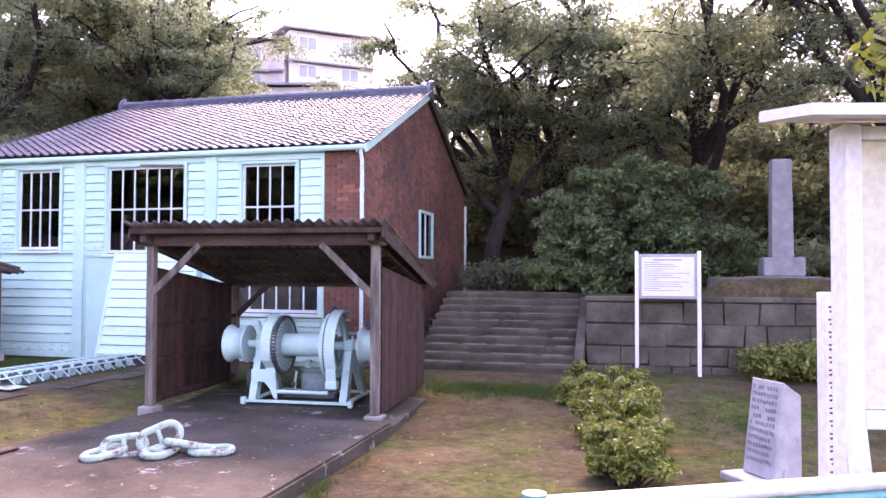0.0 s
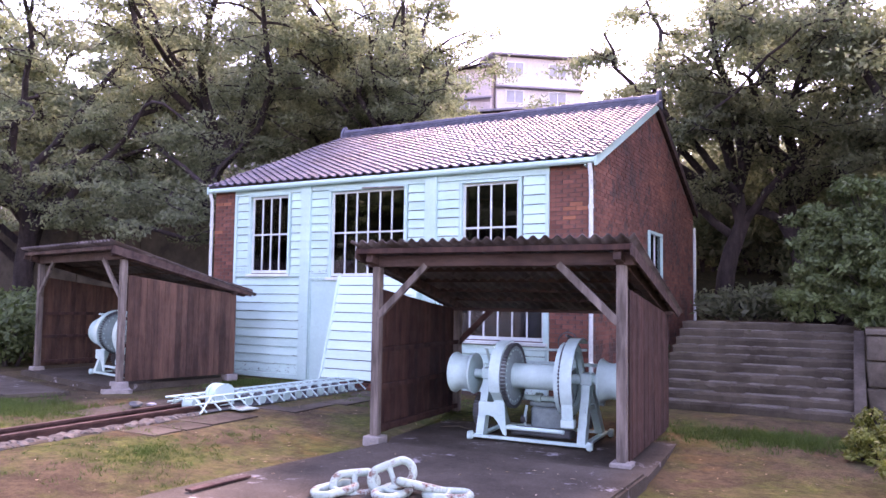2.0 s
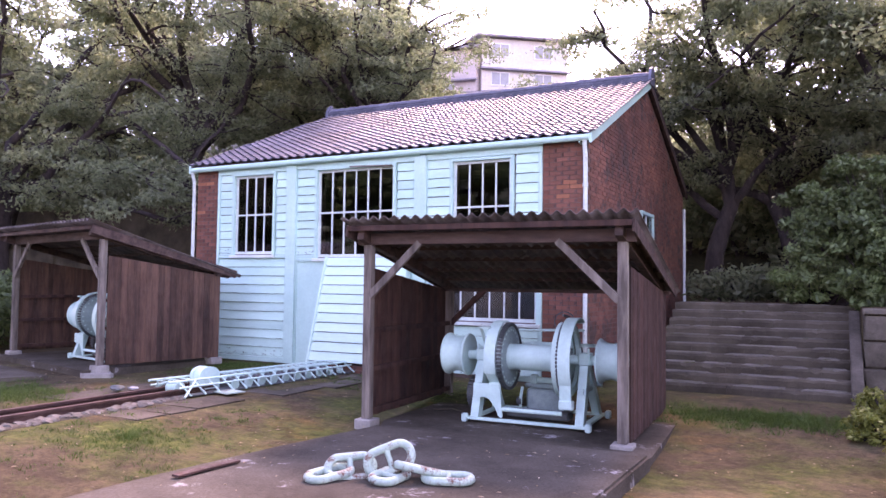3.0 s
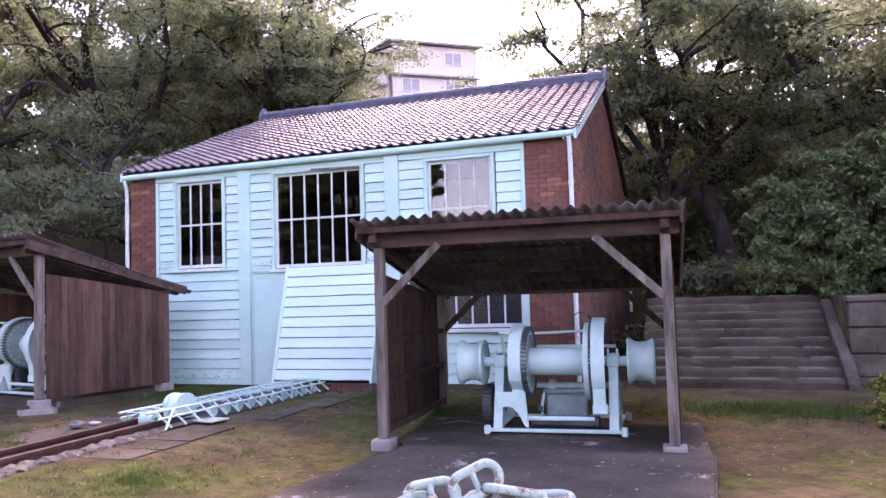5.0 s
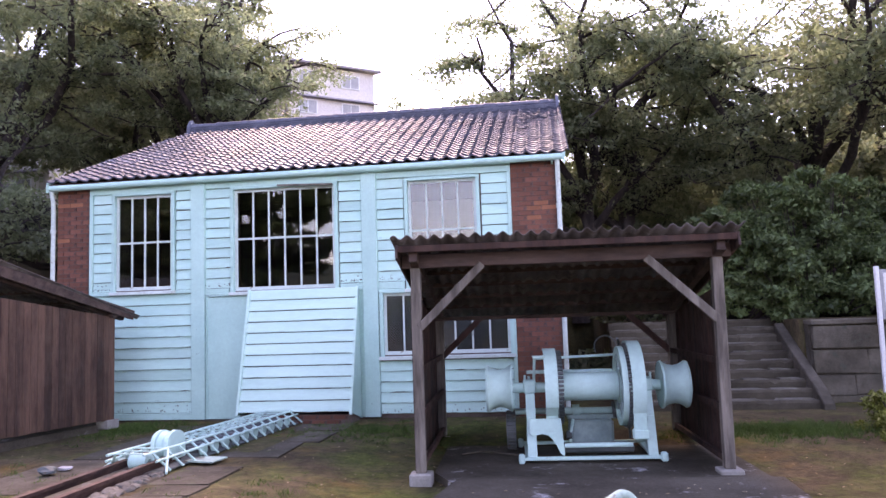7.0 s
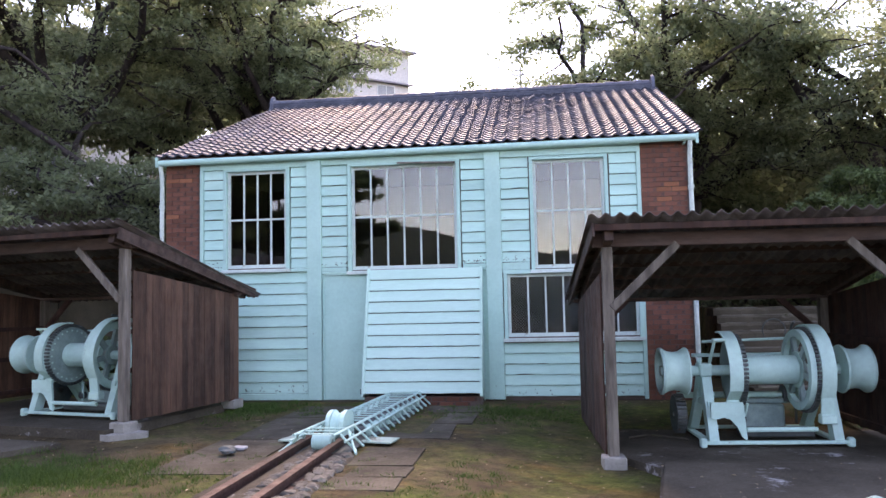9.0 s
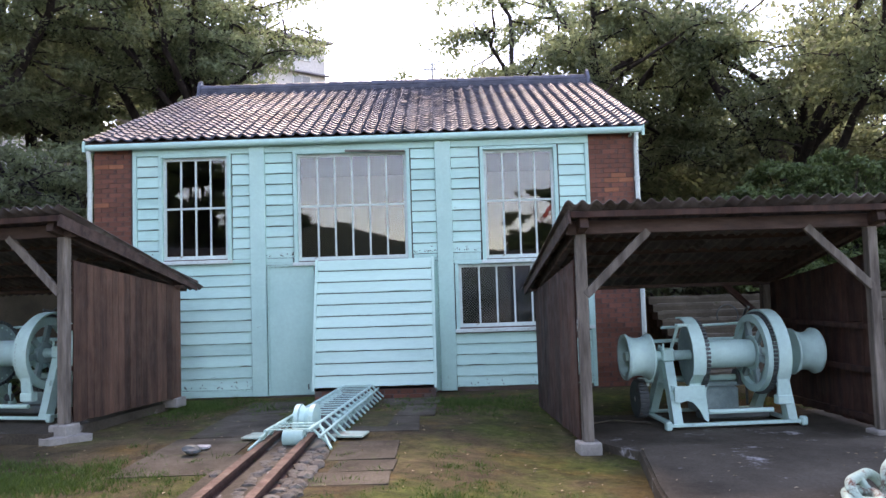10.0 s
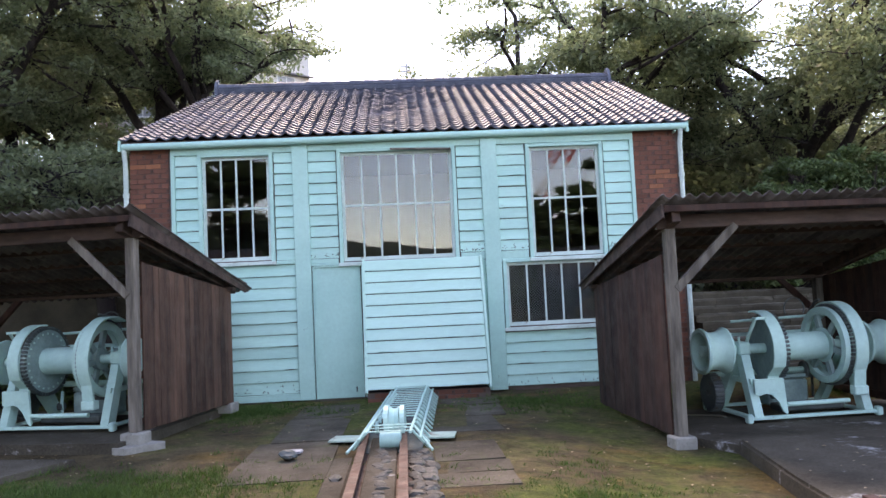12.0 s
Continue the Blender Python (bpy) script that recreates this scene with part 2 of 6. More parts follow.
def ground_material():
    """Trodden brown earth with moss, thin grass and ochre moss stains in patches of their own."""
    m, n, l, p = material("earth_and_moss")
    col = ramp(n, l, noisy(n, l, 0.8, 6, 0.65), (0.064, 0.047, 0.028), (0.122, 0.094, 0.055))
    moss = ramp(n, l, noisy(n, l, 0.42, 7, 0.7), (0, 0, 0), (1, 1, 1), 0.47, 0.60)
    col = mixed(n, l, moss, col, ramp(n, l, noisy(n, l, 5, 5, 0.7), (0.046, 0.064, 0.016), (0.102, 0.120, 0.032)))
    ochre = ramp(n, l, noisy(n, l, 0.55, 7, 0.7, (1.0, 1.3, 1.0)), (0, 0, 0), (1, 1, 1), 0.55, 0.68)
    col = mixed(n, l, mixed(n, l, 1.0, ochre, (0.75, 0.75, 0.75), "MULTIPLY"), col, (0.17, 0.108, 0.036))
    sep, co = n.new("ShaderNodeSeparateXYZ"), n.new("ShaderNodeTexCoord")
    l.new(co.outputs["Object"], sep.inputs[0])
    floor = n.new("ShaderNodeMapRange")
    floor.inputs["From Min"].default_value, floor.inputs["From Max"].default_value = 4.0, 7.0
    l.new(sep.outputs["Y"], floor.inputs["Value"])
    col = mixed(n, l, floor.outputs["Result"], col, (0.045, 0.042, 0.022))
    blotch = ramp(n, l, noisy(n, l, 2.6, 8, 0.75), (0.5, 0.52, 0.5), (1.25, 1.22, 1.2), 0.36, 0.62)
    col = mixed(n, l, 0.85, col, blotch, "MULTIPLY")
    litter = ramp(n, l, noisy(n, l, 11, 8, 0.8), (0.55, 0.52, 0.48), (1.35, 1.32, 1.25), 0.36, 0.64)
    col = mixed(n, l, 0.8, col, litter, "MULTIPLY")
    grain = noisy(n, l, 48, 8, 0.8)
    col = mixed(n, l, 0.8, col, ramp(n, l, grain, (0.35, 0.35, 0.35), (1.5, 1.5, 1.5), 0.28, 0.72), "MULTIPLY")
    l.new(col, p.inputs["Base Color"])
    p.inputs["Roughness"].default_value = 0.95
    p.inputs["Specular IOR Level"].default_value = 0.15
    b = n.new("ShaderNodeBump")
    b.inputs["Strength"].default_value, b.inputs["Distance"].default_value = 0.6, 0.02
    l.new(grain, b.inputs["Height"])
    l.new(b.outputs["Normal"], p.inputs["Normal"])
    return m


EARTH = ground_material()
RED = surface("red_crane_paint", (0.45, 0.03, 0.02), (0.60, 0.06, 0.04), 1, 10, 0.5, bump=0)
HILL = surface("wooded_hill", (0.032, 0.048, 0.030), (0.065, 0.085, 0.048), 0.06, 0.5, 0.95, bump=1.0, depth=1.0)


def glass_material():
    """Old dark pane: mostly clear, with a mirror gloss."""
    m, n, l, p = material("window_glass")
    n.remove(p)
    clear, gloss = n.new("ShaderNodeBsdfTransparent"), n.new("ShaderNodeBsdfGlossy")
    clear.inputs["Color"].default_value = (0.75, 0.78, 0.78, 1)
    gloss.inputs["Roughness"].default_value = 0.015
    f = n.new("ShaderNodeFresnel")
    f.inputs["IOR"].default_value = 1.65
    mx = n.new("ShaderNodeMixShader")
    l.new(f.outputs["Fac"], mx.inputs[0])
    l.new(clear.outputs["BSDF"], mx.inputs[1])
    l.new(gloss.outputs["BSDF"], mx.inputs[2])
    l.new(mx.outputs["Shader"], n["Material Output"].inputs["Surface"])
    return m


GLASS = glass_material()


# ---- mesh helpers ----
def box(bm, x0, x1, y0, y1, z0, z1, bevel=0.0):
    vs = [bm.verts.new((x, y, z)) for z in (z0, z1) for y in (y0, y1) for x in (x0, x1)]
    fs = [bm.faces.new([vs[i] for i in f]) for f in ((0, 2, 3, 1), (4, 5, 7, 6), (0, 1, 5, 4), (2, 6, 7, 3), (0, 4, 6, 2), (1, 3, 7, 5))]
    if bevel:
        bmesh.ops.bevel(bm, geom=list({e for f in fs for e in f.edges}), offset=bevel, segments=1, affect="EDGES", profile=0.5)
    return bm


def beam(bm, p, q, w, h, bevel=0.0):
    """A straight timber from p to q, w across and h deep."""
    p, q = Vector(p), Vector(q)
    d = (q - p).normalized()
    side = d.cross(Vector((0, 0, 1)))
    side = side.normalized() if side.length > 1e-3 else Vector((1, 0, 0))
    up = side.cross(d)
    vs = [bm.verts.new(e + side * (w / 2 * a) + up * (h / 2 * b)) for e in (p, q) for a, b in ((-1, -1), (1, -1), (1, 1), (-1, 1))]
    fs = [bm.faces.new([vs[i] for i in f]) for f in ((0, 1, 2, 3), (7, 6, 5, 4), (0, 4, 5, 1), (1, 5, 6, 2), (2, 6, 7, 3), (3, 7, 4, 0))]
    if bevel:
        bmesh.ops.bevel(bm, geom=list({e for f in fs for e in f.edges}), offset=bevel, segments=1, affect="EDGES", profile=0.5)
    bmesh.ops.recalc_face_normals(bm, faces=bm.faces[:])
    return bm


def tube(bm, path, radii, seg=10, closed=False, caps=True):
    """A round bar along a path of points, with a radius at each."""
    pts = [Vector(p) for p in path]
    if isinstance(radii, (int, float)):
        radii = [radii] * len(pts)
    rings, last = [], None
    for i, p in enumerate(pts):
        a = pts[i - 1] if i or closed else p
        b = pts[(i + 1) % len(pts)] if i < len(pts) - 1 or closed else p
        d = (b - a).normalized()
        if last is None:
            s = d.cross(Vector((0, 0, 1)))
            s = s if s.length > 0.05 else d.cross(Vector((1, 0, 0)))
        else:
            s = last - d * last.dot(d)
        s.normalize()
        last = s
        u = d.cross(s)
        rings.append([bm.verts.new(p + (s * math.cos(t) + u * math.sin(t)) * radii[i]) for t in (2 * math.pi * k / seg for k in range(seg))])
    for i in range(len(rings) - (0 if closed else 1)):
        a, b = rings[i], rings[(i + 1) % len(rings)]
        for k in range(seg):
            bm.faces.new((a[k], a[(k + 1) % seg], b[(k + 1) % seg], b[k])).smooth = True
    if caps and not closed:
        bm.faces.new(rings[0][::-1])
        bm.faces.new(rings[-1])
    bmesh.ops.recalc_face_normals(bm, faces=bm.faces[:])
    return bm


def lathe_x(bm, profile, cy, cz, seg=32, close=False):
    """A turned form about a line along x; profile: pairs of x and radius."""
    rings = [[bm.verts.new((x, cy + r * math.cos(t), cz + r * math.sin(t))) for t in (2 * math.pi * k / seg for k in range(seg))] for x, r in profile]
    n = len(rings)
    for i in range(n if close else n - 1):
        a, b = rings[i], rings[(i + 1) % n]
        for k in range(seg):
            bm.faces.new((a[k], a[(k + 1) % seg], b[(k + 1) % seg], b[k])).smooth = True
    if not close:
        for ring in (rings[0], rings[-1]):
            bm.faces.new(ring)
    bmesh.ops.recalc_face_normals(bm, faces=bm.faces[:])
    return bm


def arc_strip(bm, x0, x1, cy, cz, r0, r1, a0, a1, seg=20):
    """A curved band between two radii about a line along x, from angle a0 to a1 (degrees from +y towards +z)."""
    rows = []
    for k in range(seg + 1):
        t = radians(a0 + (a1 - a0) * k / seg)
        c, s = math.cos(t), math.sin(t)
        rows.append([bm.verts.new((x, cy + r * c, cz + r * s)) for x, r in ((x0, r0), (x1, r0), (x1, r1), (x0, r1))])
    for a, b in zip(rows, rows[1:]):
        for i in range(4):
            bm.faces.new((a[i], a[(i + 1) % 4], b[(i + 1) % 4], b[i])).smooth = True
    bm.faces.new(rows[0])
    bm.faces.new(rows[-1][::-1])
    bmesh.ops.recalc_face_normals(bm, faces=bm.faces[:])
    return bm


def slab_poly(bm, pts, h0, h1, axis="z"):
    """A plate with a polygon outline, between two levels along an axis."""
    def at(p, h):
        return (h, p[0], p[1]) if axis == "x" else (p[0], h, p[1]) if axis == "y" else (p[0], p[1], h)
    a, b = [bm.verts.new(at(p, h0)) for p in pts], [bm.verts.new(at(p, h1)) for p in pts]
    bm.faces.new(a)
    bm.faces.new(b[::-1])
    for i in range(len(pts)):
        j = (i + 1) % len(pts)
        bm.faces.new((a[i], a[j], b[j], b[i]))
    bmesh.ops.recalc_face_normals(bm, faces=bm.faces[:])
    return bm


def finish(bm, name, mat):
    me = bpy.data.meshes.new(name)
    bm.to_mesh(me)
    bm.free()
    me.materials.append(mat)
    if any(p.use_smooth for p in me.polygons):
        me.set_sharp_from_angle(angle=radians(38))
    return me


def part(name, bm, mat, parent, label=""):
    ob = new(name, finish(bm, name, mat))
    ob.parent = parent
    return tagged(ob, label)


def thing(name, bm, mat, label, category, kind="", group="", m=None):
    ob = tagged(new(name, finish(bm, name, mat)), label, category, group, kind)
    if m:
        ob.matrix_world = m
    return ob


def holder(name, m, label, category, group="", kind=""):
    ob = tagged(new(name), label, category, group, kind)
    ob.matrix_world = m
    return ob


def B():
    return bmesh.new()


def raw(name, verts, faces, mat, smooth=False):
    me = bpy.data.meshes.new(name)
    me.from_pydata(verts, [], faces)
    me.materials.append(mat)
    if smooth:
        me.polygons.foreach_set("use_smooth", [True] * len(me.polygons))
    return me


# ---- ground ----
def step01(v, a, b):
    t = min(1.0, max(0.0, (v - a) / (b - a)))
    return t * t * (3 - 2 * t)


def ground_z(x, y):
    z = -0.2 * step01(x, 4.5, 7.0) * step01(-y, 0.2, 3.4)
    z += 0.012 * noise.noise((x * 0.9, y * 0.9, 3.1)) + 0.02 * noise.noise((x * 0.25, y * 0.25, 7.7))
    if x > 9.2:
        terrace = 1.28 * (1.0 if (y > 1.25 and x > 12.05) or y > 3.0 else 0.0)
        z = max(z, terrace) if terrace else z
        if terrace:
            z += 0.30 * step01(x, 13.9, 14.5) * step01(x, 30.0, 22.0)
    if y > 5.3 and x < -0.5:
        z = max(z, 3.5)
    if y > 9.0:
        z = max(z, 1.28 if x > -0.5 else 3.5) + min(6.5, (y - 9.0) * 0.30)
    return z


def build_ground():
    xs = np.concatenate([[-400, -200, -100, -60, -40, -28, -20], np.arange(-15, 21.1, 0.35), [24, 30, 40, 60, 100, 200, 400]])
    ys = np.concatenate([[-150, -90, -50, -30, -22, -17, -14], np.arange(-12, 12.1, 0.35), [14, 17, 21, 26, 32, 45, 70, 120, 250, 400]])
    xs = np.unique(np.concatenate([xs, [9.19, 9.21, 12.04, 12.06, -0.51, -0.49]]))
    ys = np.unique(np.concatenate([ys, [1.24, 1.26, 2.99, 3.01, 5.29, 5.31]]))
    verts = [(x, y, ground_z(x, y)) for y in ys for x in xs]
    w = len(xs)
    faces = [(j * w + i, j * w + i + 1, (j + 1) * w + i + 1, (j + 1) * w + i) for j in range(len(ys) - 1) for i in range(w - 1)]
    tagged(new("ground", raw("ground", verts, faces, EARTH, True)), "trodden brown earth with moss and thin grass patches", "ground", kind="structure")


build_ground()
# ---- the engine house ----
W, D, EAVE, RIDGE_Y, RIDGE = 8.3, 8.1, 3.93, 4.05, 5.78
OVER = 0.14  # eave overhang
SKEW = 0.112  # the west gable is not square to the front
PITCH = (RIDGE - EAVE) / (RIDGE_Y + OVER)


def skewed(bm, upto=3.0):
    """Shift the left end of a mesh along x to follow the west gable's line."""
    for v in bm.verts:
        if v.co.x < upto:
            v.co.x += SKEW * v.co.y
    return bm


def verge(y):
    return -0.06 + SKEW * y


def roof_z(y):
    return EAVE + PITCH * ((y + OVER) if y < RIDGE_Y else (2 * RIDGE_Y - y + OVER))


OPENINGS = {"window_1": (1.05, 2.04, 2.10, 3.66), "window_2": (3.10, 4.77, 2.03, 3.66), "window_3": (5.95, 7.02, 1.98, 3.64), "window_4": (5.52, 7.47, 0.95, 1.90)}


def front_wall():
    bm = B()
    xs = sorted({0.0, W, *(v for o in OPENINGS.values() for v in o[:2])})
    for x0, x1 in zip(xs, xs[1:]):
        holes = sorted((o[2], o[3]) for o in OPENINGS.values() if o[0] <= x0 and x1 <= o[1])
        z = -0.3
        for a, b in holes + [(3.86, 3.86)]:
            box(bm, x0, x1, 0.0, 0.22, z, a)
            z = b
    return thing("wall_front", bm, MORTAR, "front wall of brick and pale blue weatherboards", "wall", "structure")


WALL_FRONT = front_wall()


def side_wall(name, x0, x1, window, label):
    bm = B()
    pts = lambda a, b, lo: [(a, lo), (b, lo), (b, roof_z(b) - 0.12)] + ([(RIDGE_Y, RIDGE - 0.12)] if a < RIDGE_Y < b else []) + [(a, roof_z(a) - 0.12)]
    if window:
        wy0, wy1, wz0, wz1 = window
        slab_poly(bm, pts(0.22, wy0, -0.3), x0, x1, "x")
        slab_poly(bm, pts(wy1, D, -0.3), x0, x1, "x")
        slab_poly(bm, [(wy0, -0.3), (wy1, -0.3), (wy1, wz0), (wy0, wz0)], x0, x1, "x")
        slab_poly(bm, pts(wy0, wy1, wz1), x0, x1, "x")
    else:
        skewed(slab_poly(bm, pts(0.22, D, -0.3), x0, x1, "x"))
    return thing(name, bm, MORTAR, label, "wall", "structure")


GABLE_WINDOW = (3.55, 4.55, 2.05, 3.0)
WALL_EAST = side_wall("wall_east", W - 0.24, W, GABLE_WINDOW, "weathered red brick gable wall")
WALL_WEST = side_wall("wall_west", 0.0, 0.24, None, "weathered red brick gable wall")
thing("wall_back", skewed(box(B(), 0.24, W - 0.24, D - 0.22, D, -0.3, 3.8)), MORTAR, "plain brick back wall", "wall", "structure")
# floor, ceiling and an added partition carry the room's shade in their colour
thing("floor", skewed(box(B(), 0.24, W - 0.24, 0.22, D - 0.22, -0.1, 0.0)), UNLIT_ROOM, "floor inside the engine house, near-black for the unlit room", "floor", "structure")
thing("ceiling", skewed(box(B(), 0.24, W - 0.24, 0.22, D - 0.22, 3.80, 3.84)), UNLIT_ROOM, "ceiling inside the engine house, near-black for the unlit room", "ceiling", "structure")
thing("wall_lining", skewed(box(B(), 0.26, W - 0.26, 3.0, 3.05, 0.0, 3.79)), UNLIT_ROOM, "added partition inside the engine house, near-black for the unlit room", "wall", "structure")


def ragged_board(bm, xa, xb, outline):
    """A board along x whose lower edge wanders a little; outline(d) gives the section with its edge shifted by d."""
    n = max(2, int((xb - xa) / 0.11))
    rings = []
    for k in range(n + 1):
        x = xa + (xb - xa) * k / n
        d = random.uniform(-0.003, 0.003) + (random.uniform(0.004, 0.012) if random.random() < 0.10 else 0.0)
        rings.append([bm.verts.new((x, y, z)) for y, z in outline(d)])
    for p, q in zip(rings, rings[1:]):
        for i in range(5):
            bm.faces.new((p[i], p[(i + 1) % 5], q[(i + 1) % 5], q[i]))
    bm.faces.new(rings[0])
    bm.faces.new(rings[-1][::-1])
    bmesh.ops.recalc_face_normals(bm, faces=bm.faces[:])


def clapboards(x0, x1, z0, z1, count, parent, mat=PAINT):
    """Lapped weatherboards, each a wedge that is proud at its lower edge."""
    h = (z1 - z0) / count
    for i in range(count):
        a, b = z0 + i * h + 0.003, z0 + (i + 1) * h - 0.003
        wob = random.uniform(-0.004, 0.004)
        bm = B()
        xa, xb = x0 + random.uniform(0, 0.004), x1 - random.uniform(0, 0.004)
        ragged_board(bm, xa, xb, lambda d: [(-0.004, a + 0.008), (-0.036 + wob, a + d), (-0.040 + wob, a + 0.010 + d), (-0.014, b), (-0.004, b)])
        part("weatherboard", bm, mat, parent)


for x0, x1 in ((0.66, 0.99), (2.11, 2.385), (2.615, 3.03), (4.84, 5.21), (5.45, 5.88), (7.10, 7.50)):
    clapboards(x0, x1, 2.08, 3.70, 10, WALL_FRONT)
clapboards(0.66, 2.385, 0.12, 2.02, 11, WALL_FRONT)
clapboards(5.45, 7.50, 0.06, 0.86, 5, WALL_FRONT)


def nail_spots():
    """Rusty nail heads and short runs of rust on the weatherboards, in rows over the studs."""
    vs, fs = [], []
    for x0, x1, z0, z1, n in ((0.66, 2.385, 0.12, 2.02, 11), (5.45, 7.50, 0.06, 0.86, 5), (0.66, 0.99, 2.08, 3.70, 10), (2.615, 3.03, 2.08, 3.70, 10), (4.84, 5.21, 2.08, 3.70, 10), (5.45, 5.88, 2.08, 3.70, 10), (7.10, 7.50, 2.08, 3.70, 10)):
        h = (z1 - z0) / n
        cols = max(3, round((x1 - x0) / 0.24) + 1)
        for i in range(n):
            for c in range(cols):
                if random.random() < 0.38:
                    continue
                x = x0 + 0.05 + (x1 - x0 - 0.10) * c / (cols - 1) + random.uniform(-0.06, 0.06)
                u = random.choice((random.uniform(0.18, 0.34), random.uniform(0.15, 0.75)))
                r, run = random.uniform(0.004, 0.009), random.choice((1.0, 1.0, 1.3, 1.8, 2.4))
                b = len(vs)
                for k in range(8):
                    a = 2 * math.pi * k / 8
                    dz = r * math.sin(a) * (run if math.sin(a) < 0 else 1.0)
                    uu = u + dz / h
                    vs.append((x + r * math.cos(a), -0.0460 + 0.027 * uu, z0 + uu * h))
                fs.append(tuple(b + k for k in range(8)))
    ob = tagged(new("nail_spot", raw("nail_spot", vs, fs, RUST_SPOT)), "small rusty nail heads", kind="stuff")
    ob.parent = WALL_FRONT


nail_spots()


def trim(name, bm, label):
    thing(name, bm, TRIM, label, "trim", "structure")


for x0, x1 in ((2.385, 2.615), (5.21, 5.45)):
    bm = box(B(), x0, x1, -0.085, -0.002, 0.02, 3.80, 0.006)
    trim("pilaster", bm, "pale blue wooden pilaster board on the front wall")
trim("trim_head", box(B(), 0.60, 7.56, -0.075, -0.003, 3.805, 3.88, 0.005), "pale blue board under the gutter")
for x0, x1 in ((0.60, 2.383), (2.617, 5.208), (5.452, 7.56)):
    trim("trim_top", box(B(), x0, x1, -0.055, -0.003, 3.70, 3.803, 0.005), "pale blue head board above the windows")
for x0 in (0.60, 7.50):
    trim("trim_corner", box(B(), x0, x0 + 0.058, -0.06, -0.003, 0.02, 3.698, 0.005), "pale blue board edging the brickwork")
trim("trim_band", box(B(), 0.66, 2.383, -0.062, -0.003, 2.022, 2.078, 0.006), "pale blue band board between the storeys")
trim("trim_band", box(B(), 2.617, 5.208, -0.062, -0.003, 1.975, 2.012, 0.006), "pale blue band board above the door")
trim("trim_band", box(B(), 5.452, 7.498, -0.062, -0.003, 1.925, 1.965, 0.006), "pale blue band board above the lower window")
for x0, x1, z0 in ((2.617, 3.02, 2.014), (4.85, 5.208, 2.014), (5.452, 5.87, 1.967), (7.10, 7.498, 1.967)):
    trim("trim_band", box(B(), x0, x1, -0.058, -0.003, z0, 2.077, 0.005), "pale blue band board beside a window")
trim("trim_panel", box(B(), 3.345, 5.208, -0.028, -0.003, 0.02, 1.973, 0.004), "pale blue boarding behind the sloping hatch")
trim("trim_foot", box(B(), 0.66, 2.383, -0.05, -0.003, 0.02, 0.118, 0.005), "pale blue foot board")


def window(name, x0, x1, z0, z1, cols, row_at, label):
    """A sash window in the front wall: outer frame, sill, bars and single panes."""
    w = holder(name, Matrix.Translation((x0, 0, z0)), label, "window", kind="structure")
    wd, ht = x1 - x0, z1 - z0
    bm = B()
    for a, b, c, d in ((-0.055, 0.0, -0.02, ht + 0.05), (wd, wd + 0.055, -0.02, ht + 0.05), (0.0, wd, ht, ht + 0.05)):
        box(bm, a, b, -0.068, 0.05, c, d, 0.004)
    part("window_frame", bm, TRIM, w)
    part("window_sill", box(B(), -0.075, wd + 0.075, -0.10, 0.05, -0.075, -0.021, 0.006), SASH, w)
    bm = B()
    for a, b, c, d in ((0.002, 0.045, 0.0, ht), (wd - 0.045, wd - 0.002, 0.0, ht), (0.045, wd - 0.045, 0.0, 0.055), (0.045, wd - 0.045, ht - 0.045, ht - 0.002)):
        box(bm, a, b, 0.0, 0.04, c, d)
    part("sash", bm, SASH, w, "faded cream-green sash")
    rows = [0.055, row_at, ht - 0.045] if row_at else [0.055, ht - 0.045]
    step = (wd - 0.09) / cols
    for i in range(1, cols):
        part("glazing_bar", box(B(), 0.045 + i * step - 0.013, 0.045 + i * step + 0.013, 0.004, 0.036, 0.055, ht - 0.045), SASH, w)
    if row_at:
        part("glazing_bar", box(B(), 0.045, wd - 0.045, 0.002, 0.038, row_at - 0.016, row_at + 0.016), SASH, w)
    for lo, hi in zip(rows, rows[1:]):
        for i in range(cols):
            a = 0.045 + i * step
            bm = B()
            lean, turn = random.uniform(-0.0012, 0.0012), random.uniform(-0.0012, 0.0012)
            vs = [bm.verts.new((a + u * step, 0.018 + t + lean * (2 * v - 1) + turn * (2 * u - 1), lo + v * (hi - lo))) for t in (0.0, 0.003) for u, v in ((0, 0), (1, 0), (1, 1), (0, 1))]
            for f in ((0, 1, 2, 3), (7, 6, 5, 4)):
                bm.faces.new([vs[k] for k in f])
            part("pane", bm, GLASS, w).visible_shadow = False
    return w


window("window_1", *OPENINGS["window_1"], 4, 0.78, "tall sash window with four by two panes")
window("window_2", *OPENINGS["window_2"], 6, 0.83, "wide sash window with six by two panes")
window("window_3", *OPENINGS["window_3"], 4, 0.88, "tall sash window with four by two panes, reflecting the sky")
W4 = window("window_4", *OPENINGS["window_4"], 7, None, "low wide window with wire mesh behind seven panes")
bm = B()
for k in range(-18, 66):
    for s in (1, -1):
        x = k * 0.042
        a, b = (x, 0.05), (x + s * 0.85, 0.90)
        pts = []
        for (px, pz), (qx, qz) in (((a[0], a[1]), (b[0], b[1])),):
            t0 = max(0.0, min((0.05 - px) / (qx - px), (1.90 - px) / (qx - px)))
            t1 = min(1.0, max((0.05 - px) / (qx - px), (1.90 - px) / (qx - px)))
            if t1 > t0:
                beam(bm, (px + t0 * (qx - px), 0.045, pz + t0 * (qz - pz)), (px + t1 * (qx - px), 0.045, pz + t1 * (qz - pz)), 0.0055, 0.0055)
part("wire_mesh", bm, WIRE, W4, "diamond wire mesh")
